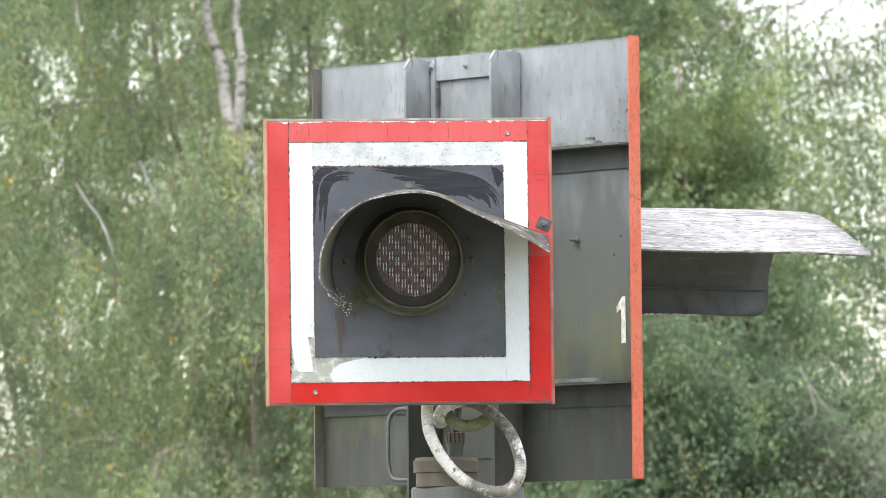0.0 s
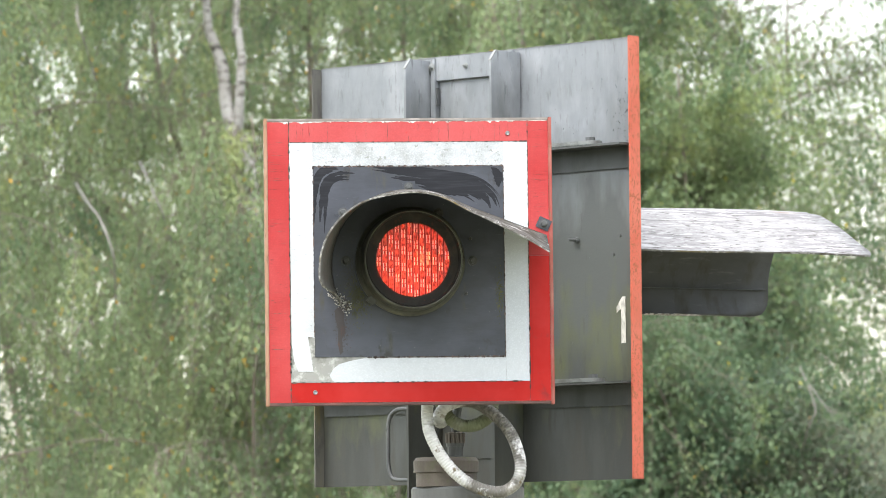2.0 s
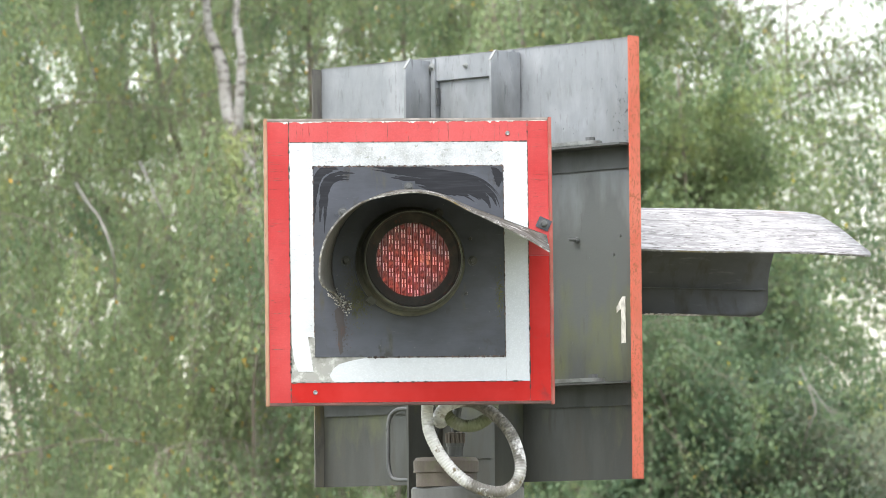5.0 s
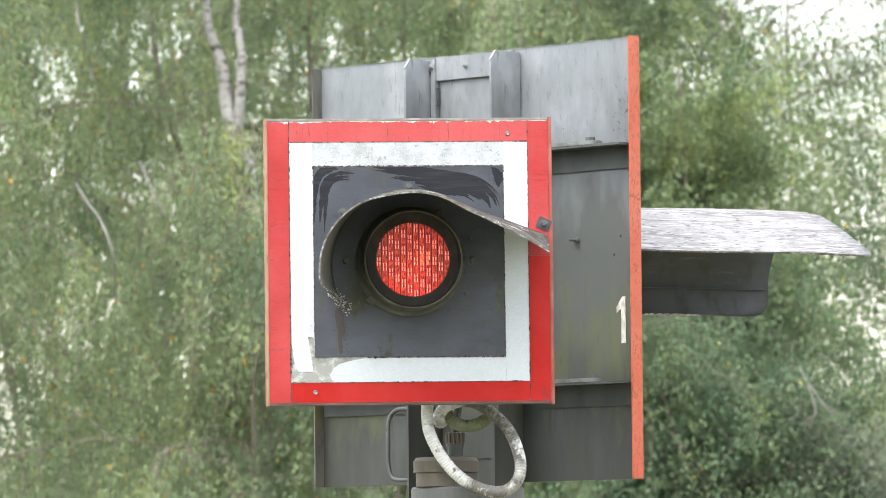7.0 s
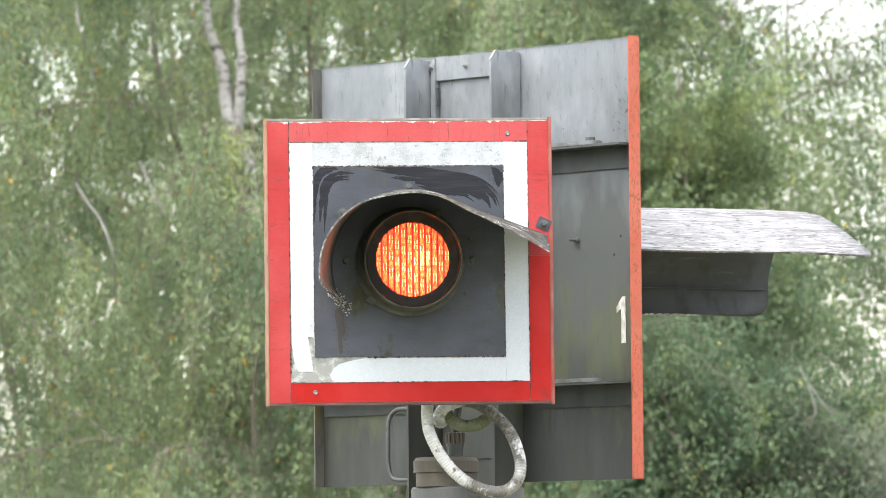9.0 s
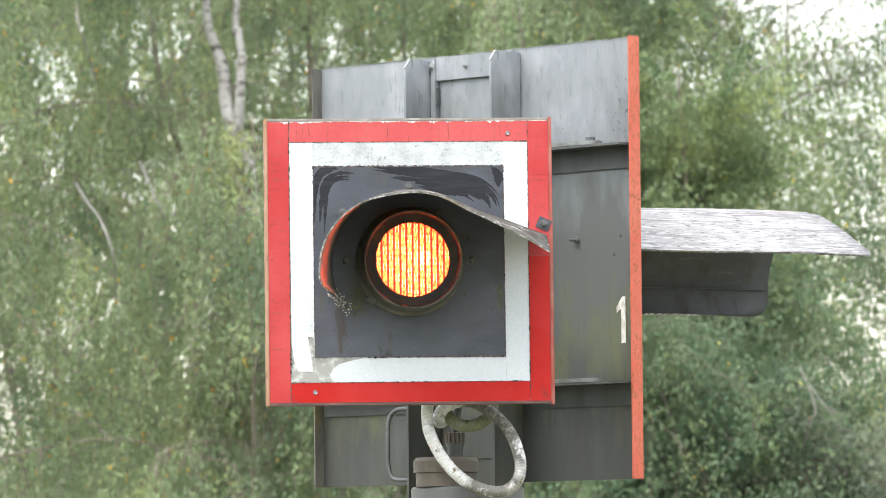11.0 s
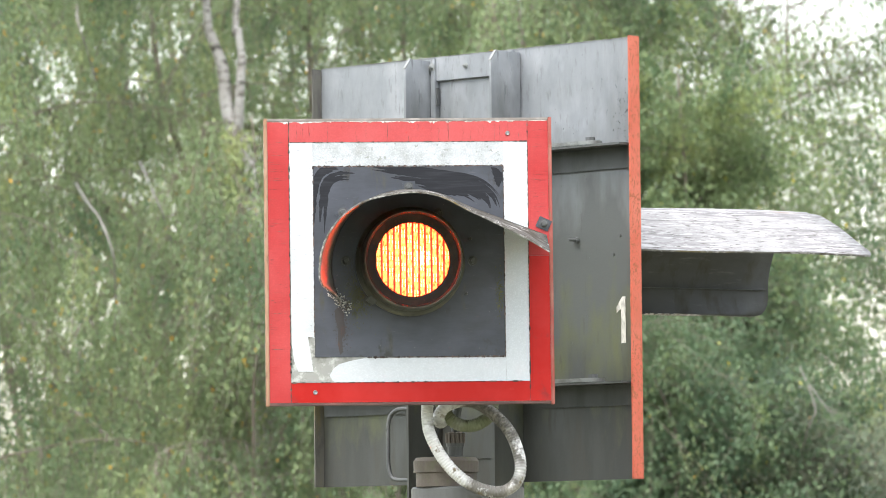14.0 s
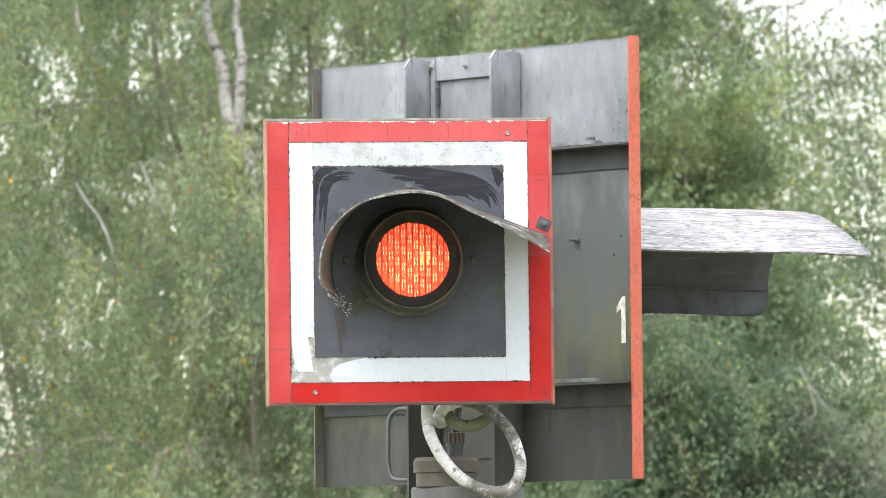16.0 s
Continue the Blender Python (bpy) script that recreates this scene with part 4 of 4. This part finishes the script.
    hood = part("hood", sheet([r[::-1] for r in rows], 0.0034, 3), [HOOD_IN, HOOD_WORN, HOOD_RIM], lamp, "bent sheet hood, dark inside with a scratched grey edge")
    for x, z, r in ((0.0005, 0.155, 0), (-0.137, 0.103, 45), (0.2813, 0.076, -25)):
        tab = part("hood_tab", box(-0.014, 0.014, -0.004, -0.0018, -0.012, 0.012, 0.0008), SLATE, hood, at=pose(x, 0, z, 0, -r, 0))
        bolt("tab_bolt", hood, (x, -0.004, z), DARK_STEEL, 0.007, 0.007, 12)
    return board


# ---- trees ----
def leaf_part(name, parent, places, heads, size, mat, seed):
    """Many small folded leaves in one mesh."""
    rs = np.random.RandomState(seed)
    n = len(places)
    d = heads + rs.normal(0, 0.55, (n, 3))
    d /= np.linalg.norm(d, axis=1)[:, None]
    side = np.cross(d, rs.normal(0, 1, (n, 3)))
    side /= np.linalg.norm(side, axis=1)[:, None] + 1e-9
    up = np.cross(side, d)
    s = (size * rs.uniform(0.7, 1.2, n))[:, None]
    base = places
    v = np.empty((n, 4, 3))
    v[:, 0] = base
    v[:, 1] = base + d * s * 0.42 + side * s * 0.36 + up * s * 0.10
    v[:, 2] = base + d * s
    v[:, 3] = base + d * s * 0.42 - side * s * 0.36 + up * s * 0.10
    me = bpy.data.meshes.new(name)
    me.vertices.add(n * 4)
    me.vertices.foreach_set("co", v.reshape(-1))
    me.loops.add(n * 4)
    me.loops.foreach_set("vertex_index", np.arange(n * 4, dtype=np.int32))
    me.polygons.add(n)
    me.polygons.foreach_set("loop_start", np.arange(0, n * 4, 4, dtype=np.int32))
    me.update(calc_edges=True)
    me.materials.append(mat)
    ob = new(name, me)
    if parent is not None:
        ob.parent = parent
    return tagged(ob, kind="stuff")


def way_x(angle, rnd):
    return 0.38 * math.cos(angle) + rnd.gauss(0, 0.22)


def way_y(angle, rnd):
    return 0.38 * math.sin(angle) + rnd.gauss(0, 0.22)


def tree(name, base, height, spread, limbs, twigs, leaves, droop, seed, leaf_mat, leaf_size, bark, label, stem=None, radius=0.09, low=0.12, fork=None, group="", dense_to=5.4, dense_from=1.7, scatter=None, extra=()):
    """A tapered trunk, limbs, twigs and a crown of single leaves."""
    rnd = random.Random(seed)
    rs = np.random.RandomState(seed)
    top = thing(name, Matrix.Translation((*base, 0)), label, "tree", group)
    if stem is None:
        lean = Vector((rnd.uniform(-0.04, 0.04), rnd.uniform(-0.04, 0.04), 0))
        stem = [(lean.x * h * height + rnd.uniform(-0.16, 0.16) * (h > 0), lean.y * h * height + rnd.uniform(-0.1, 0.1) * (h > 0), h * height) for h in (0, 0.1, 0.2, 0.3, 0.4, 0.5, 0.65, 0.8, 1.0)]
    line = smooth_line(stem, 6)
    bm = tube(line, [radius * (1 - 0.85 * i / (len(line) - 1)) for i in range(len(line))], 10)
    part("trunk", bm, bark, top, smooth=True)
    spines = [line]
    if fork:
        second = smooth_line(fork, 6)
        part("trunk", tube(second, [radius * 0.40 * (1 - 0.55 * i / (len(second) - 1)) for i in range(len(second))], 10), bark, top, smooth=True)
        spines.append(second)
    places, heads = [], []
    for k in range(limbs):
        bm = bmesh.new()
        spine = spines[k % len(spines)]
        h = low + (0.97 - low) * (k + rnd.random()) / limbs
        lo, hi = spine[0].z, spine[-1].z
        z = max(lo + 0.05, h * hi)
        at = min(spine, key=lambda p: abs(p.z - z))
        az = rnd.uniform(0, TAU)
        length = spread * (0.55 + 0.6 * rnd.random()) * (1.05 - 0.75 * h) * 1.25
        out = Vector((math.cos(az), math.sin(az), 0))
        rise = rnd.uniform(0.25, 0.8)
        pts = [at]
        for i in range(1, 5):
            f = i / 4
            pts.append(at + out * length * f + Vector((rnd.uniform(-0.08, 0.08), rnd.uniform(-0.08, 0.08), length * (rise * f - droop * 0.55 * f * f))))
        limb = smooth_line(pts, 3)
        tube(limb, [max(0.003, 0.011 * length / 2.0 * (1 - 0.85 * i / (len(limb) - 1))) for i in range(len(limb))], 5, bm, False)
        for q in range(twigs):
            f = 0.15 + 0.85 * (q + rnd.random()) / twigs
            p = limb[min(len(limb) - 1, int(f * len(limb)))]
            a2 = az + rnd.uniform(-1.6, 1.6)
            lines = []
            if droop > 0.7:
                for _ in range(4):
                    tl = rnd.uniform(0.20, 0.85)
                    end = p + Vector((way_x(a2, rnd), way_y(a2, rnd), -1.0)) * tl
                    end.z = max(0.15, end.z)
                    lines.append((p, end))
            else:
                for _ in range(3):
                    tl = rnd.uniform(0.25, 0.75)
                    a3 = a2 + rnd.uniform(-0.9, 0.9)
                    end = p + Vector((math.cos(a3), math.sin(a3), rnd.uniform(-0.55, 0.75) - 0.5 * droop)) * tl
                    end.z = max(0.15, end.z)
                    lines.append((p, end))
            for p0, p1 in lines:
                tube([p0, p1], [0.0020, 0.0009], 3, bm, False)
                n = int(leaves / len(lines) * rnd.uniform(0.5, 1.5) * (p1 - p0).length / (0.52 if droop > 0.7 else 0.5))
                f2 = rs.uniform(0.06, 1.0, n)[:, None]
                a0, a1 = np.array(tuple(p0)), np.array(tuple(p1))
                wide = scatter or (0.040 if droop > 0.7 else 0.045)
                places.append(a0 + (a1 - a0) * f2 + rs.normal(0, wide, (n, 3)))
                tip = (p1 - p0).normalized()
                heads.append(np.tile(np.array([tip.x * 0.6, tip.y * 0.6, -0.75 * droop - 0.1]), (n, 1)))
        part("limb", bm, TWIG_BARK, top, smooth=True)
    for pts in extra:
        branch = smooth_line(pts, 4)
        part("limb", tube(branch, [0.0070 * (1 - 0.45 * i / (len(branch) - 1)) for i in range(len(branch))], 7), DEAD_BARK, top, smooth=True)
    # fine leaves in the middle heights near the clearing; fewer, broader ones above, below and far aside
    places, heads = np.concatenate(places), np.concatenate(heads)
    fine = (places[:, 2] > dense_from) & (places[:, 2] < dense_to) & (np.abs(places[:, 0] + base[0]) < 0.5 + 0.08 * base[1])
    keep = fine | (rs.uniform(0, 1, len(places)) < 0.14)
    sizes = np.where(fine, leaf_size, leaf_size * 2.2)[keep]
    leaf_part("crown", top, places[keep], heads[keep], sizes, leaf_mat, seed + 77)
    return top


def build_trees():
    birch = "tall weeping birch with pale bark and light green leaves"
    group = "birches behind the signal"
    stem = [(0.05, 0, 0), (0.02, 0, 1.0), (-0.01, 0, 2.09), (-0.045, 0, 2.9), (-0.075, 0, 3.5), (-0.11, 0, 3.905), (-0.168, 0, 4.078), (-0.228, 0, 4.25), (-0.249, 0, 4.47), (-0.315, 0, 4.659), (-0.340, 0, 4.836), (-0.5, 0.1, 6.6), (-0.6, 0.2, 9.5)]
    fork = [(-0.172, 0.0, 4.09), (-0.160, -0.03, 4.22), (-0.150, -0.05, 4.399), (-0.143, -0.05, 4.527), (-0.163, -0.05, 4.678), (-0.170, 0.0, 4.84), (-0.05, 0.1, 6.8), (0.1, 0.1, 9.0)]
    tree("birch_tree", (-0.96, 28.0), 9.5, 2.1, 34, 13, 170, 1.0, 11, BIRCH_LEAF, 0.026, BIRCH_BARK, "weeping birch with forked white trunk and light green leaves", stem, 0.078, 0.53, fork, group)
    branches = [[(0.74, 0.6, 3.82), (0.81, 0.1, 3.72), (0.885, -0.35, 3.62), (0.955, -0.6, 3.53), (1.020, -0.7, 3.37), (1.030, -0.6, 3.26), (1.00, -0.1, 3.10), (0.96, 0.4, 2.9)],
                [(0.74, 0.6, 4.85), (0.78, 0.2, 4.74), (0.81, -0.2, 4.63), (0.85, -0.2, 4.50), (0.89, 0.4, 4.3)],
                [(1.08, 0.8, 3.95), (1.15, 0.3, 3.82), (1.20, -0.1, 3.72), (1.27, -0.2, 3.56), (1.32, 0.5, 3.3)]]
    tree("birch_tree", (-2.75, 27.2), 8.0, 1.7, 36, 13, 165, 1.0, 25, BIRCH_LEAF, 0.026, TWIG_BARK, birch, None, 0.036, 0.08, None, group, extra=branches)
    spots = [(-2.6, 31.0, 10.5, 21), (0.35, 31.0, 10.0, 22), (-0.9, 33.5, 11.0, 23), (-4.2, 29.5, 9.5, 24), (1.05, 35.5, 10.5, 26), (-2.7, 37.0, 12.0, 28), (0.3, 28.6, 8.5, 29), (-1.75, 32.3, 10.0, 30), (-0.4, 39.0, 12.0, 31), (-3.1, 34.2, 11.0, 32), (-1.45, 36.0, 11.5, 33), (-0.2, 34.6, 11.0, 34)]
    for x, y, h, seed in spots:
        tree("birch_tree", (x, y), h, 2.2, 36, 13, 85 if x < -2.9 else 180, 1.0, seed, BIRCH_LEAF, 0.027, TWIG_BARK, birch, None, 0.036, 0.08, None, group, 1.6 + 0.122 * y)
    for x, y, h, seed in ((-1.1, 26.9, 4.1, 35), (-0.3, 27.2, 3.6, 36)):
        tree("birch_tree", (x, y), h, 1.2, 26, 12, 150, 0.8, seed, BIRCH_LEAF, 0.025, TWIG_BARK, "young birch with light green leaves", None, 0.025, 0.12, None, group)
    for x, y, h, seed in ((-4.1, 44.0, 12.0, 62), (-2.2, 43.0, 13.0, 63), (-0.5, 45.0, 12.5, 64), (1.2, 43.5, 12.0, 65), (-3.2, 47.0, 13.0, 66), (0.4, 48.0, 13.0, 67)):
        tree("birch_tree", (x, y), h, 2.8, 36, 13, 80, 1.0, seed, BIRCH_LEAF, 0.050, TWIG_BARK, birch, None, 0.05, 0.06, None, group, 7.6)
    alder = "bushy green alder with dense dark leaves"
    tree("alder_tree", (1.32, 28.5), 4.45, 1.15, 36, 15, 190, 0.25, 41, ALDER_LEAF, 0.030, TWIG_BARK, alder, None, 0.04, 0.10, None, "alders behind the signal")
    tree("alder_tree", (0.75, 29.4), 4.9, 1.4, 36, 15, 190, 0.35, 42, ALDER_LEAF, 0.030, TWIG_BARK, alder, None, 0.04, 0.10, None, "alders behind the signal")
    tree("alder_tree", (2.5, 33.5), 8.0, 2.0, 32, 14, 80, 0.3, 43, ALDER_LEAF, 0.028, TWIG_BARK, "thin alder with open, airy crown", None, 0.020, 0.34, None, "alders behind the signal", 6.0, scatter=0.12)
    tree("alder_tree", (3.9, 36.0), 9.0, 2.2, 32, 14, 86, 0.3, 44, ALDER_LEAF, 0.028, TWIG_BARK, "thin alder with open, airy crown", None, 0.020, 0.30, None, "alders behind the signal", 6.2, scatter=0.12)
    tree("birch_tree", (2.0, 35.0), 7.6, 1.9, 32, 12, 46, 0.9, 48, BIRCH_LEAF, 0.027, TWIG_BARK, "slender birch with light green leaves", None, 0.025, 0.34, None, group, 6.0, scatter=0.06)
    tree("birch_tree", (1.35, 31.5), 7.0, 1.4, 32, 12, 75, 0.9, 47, BIRCH_LEAF, 0.027, TWIG_BARK, "slender birch with light green leaves", None, 0.025, 0.12, None, group)
    tree("alder_tree", (3.1, 31.0), 4.3, 1.2, 30, 14, 110, 0.3, 49, ALDER_LEAF, 0.027, TWIG_BARK, "small alder with open crown", None, 0.020, 0.12, None, "alders behind the signal", scatter=0.10)
    bush = "grey-green willow bush with thin twigs"
    for x, y, h, seed in ((1.15, 26.8, 3.0, 45), (1.45, 27.7, 3.2, 46)):
        tree("alder_tree", (x, y), h, 0.95, 28, 14, 130, 0.3, seed, DARK_LEAF, 0.030, TWIG_BARK, "young alder with dark green leaves", None, 0.025, 0.06, None, "alders behind the signal")
    for x, y, h, seed in ((2.30, 27.0, 2.45, 51), (3.0, 28.0, 2.4, 52), (2.5, 30.5, 2.6, 53), (4.3, 29.5, 2.5, 55)):
        tree("willow_bush", (x, y), h, 1.2, 30, 15, 150, 0.3, seed, BUSH_LEAF, 0.022, TWIG_BARK, bush, None, 0.03, 0.06, None, "willow bushes", dense_from=1.5)


def build_sky_block():
    """An unseen belt of woods, added behind and beside the viewer to block low sky."""
    rs = np.random.RandomState(5)
    n = 30000
    a = rs.uniform(radians(155), radians(385), n)
    lobes = 7.0 + 1.6 * np.sin(a * 9) + 1.4 * np.sin(a * 23 + 1)
    z = lobes * rs.uniform(0.0, 1.0, n) ** 0.8
    r = 30 + rs.uniform(0, 4, n) + 1.5 * np.sin(a * 17)
    places = np.stack([r * np.cos(a), 8 + r * np.sin(a), z], 1)
    heads = np.tile(np.array([0.0, 0.0, -0.5]), (n, 1))
    ob = leaf_part("unseen_woods", None, places, heads, 0.60, ALDER_LEAF, 6)
    tagged(ob, "unseen belt of green broadleaf woods, added to block low sky", "woods", kind="stuff")


def build_bare_branch():
    """A pale dead branch that stands out of the willow bush."""
    top = thing("dead_branch", Matrix.Translation((2.45, 27.0, 0)), "pale dead forked branch among the willow twigs", "branch")
    main = smooth_line([(-0.05, -0.1, 0.0), (-0.30, 0.05, 1.2), (-0.55, -0.15, 2.1), (-0.57, -0.6, 2.38), (-0.53, -0.7, 2.49), (-0.585, -0.7, 2.66), (-0.61, -0.7, 2.72)], 5)
    part("stem", tube(main, [0.0075 * (1 - 0.55 * i / (len(main) - 1)) for i in range(len(main))], 8), DEAD_BARK, top, smooth=True)
    side = smooth_line([(-0.585, -0.7, 2.655), (-0.53, -0.7, 2.58), (-0.47, -0.7, 2.50), (-0.42, -0.7, 2.47)], 4)
    part("fork", tube(side, [0.0045 * (1 - 0.5 * i / (len(side) - 1)) for i in range(len(side))], 8), DEAD_BARK, top, smooth=True)


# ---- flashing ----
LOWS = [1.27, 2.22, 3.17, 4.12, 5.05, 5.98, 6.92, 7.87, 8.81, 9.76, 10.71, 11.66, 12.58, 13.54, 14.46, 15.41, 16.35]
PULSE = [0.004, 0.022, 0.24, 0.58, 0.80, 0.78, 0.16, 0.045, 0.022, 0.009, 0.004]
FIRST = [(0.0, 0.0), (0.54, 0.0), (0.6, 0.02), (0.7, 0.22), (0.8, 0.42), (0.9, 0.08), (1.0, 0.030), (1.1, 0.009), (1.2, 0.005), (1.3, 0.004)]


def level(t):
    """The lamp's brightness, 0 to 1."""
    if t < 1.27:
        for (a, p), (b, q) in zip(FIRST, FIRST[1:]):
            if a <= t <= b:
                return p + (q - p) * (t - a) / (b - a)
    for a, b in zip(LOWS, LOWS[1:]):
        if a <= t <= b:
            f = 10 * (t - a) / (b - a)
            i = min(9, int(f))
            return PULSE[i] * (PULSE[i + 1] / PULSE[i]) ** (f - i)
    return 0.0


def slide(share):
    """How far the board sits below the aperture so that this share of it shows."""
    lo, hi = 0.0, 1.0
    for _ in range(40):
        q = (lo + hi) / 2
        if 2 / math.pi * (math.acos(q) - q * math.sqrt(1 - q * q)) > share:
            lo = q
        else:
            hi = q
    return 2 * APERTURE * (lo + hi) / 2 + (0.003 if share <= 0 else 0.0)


build_ground()
build_mast()
build_board()
build_post()
build_hoses()
light_board = build_lamp()
build_trees()
build_bare_branch()
build_sky_block()


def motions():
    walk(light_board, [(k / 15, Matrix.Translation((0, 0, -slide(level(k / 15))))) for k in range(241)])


motions()
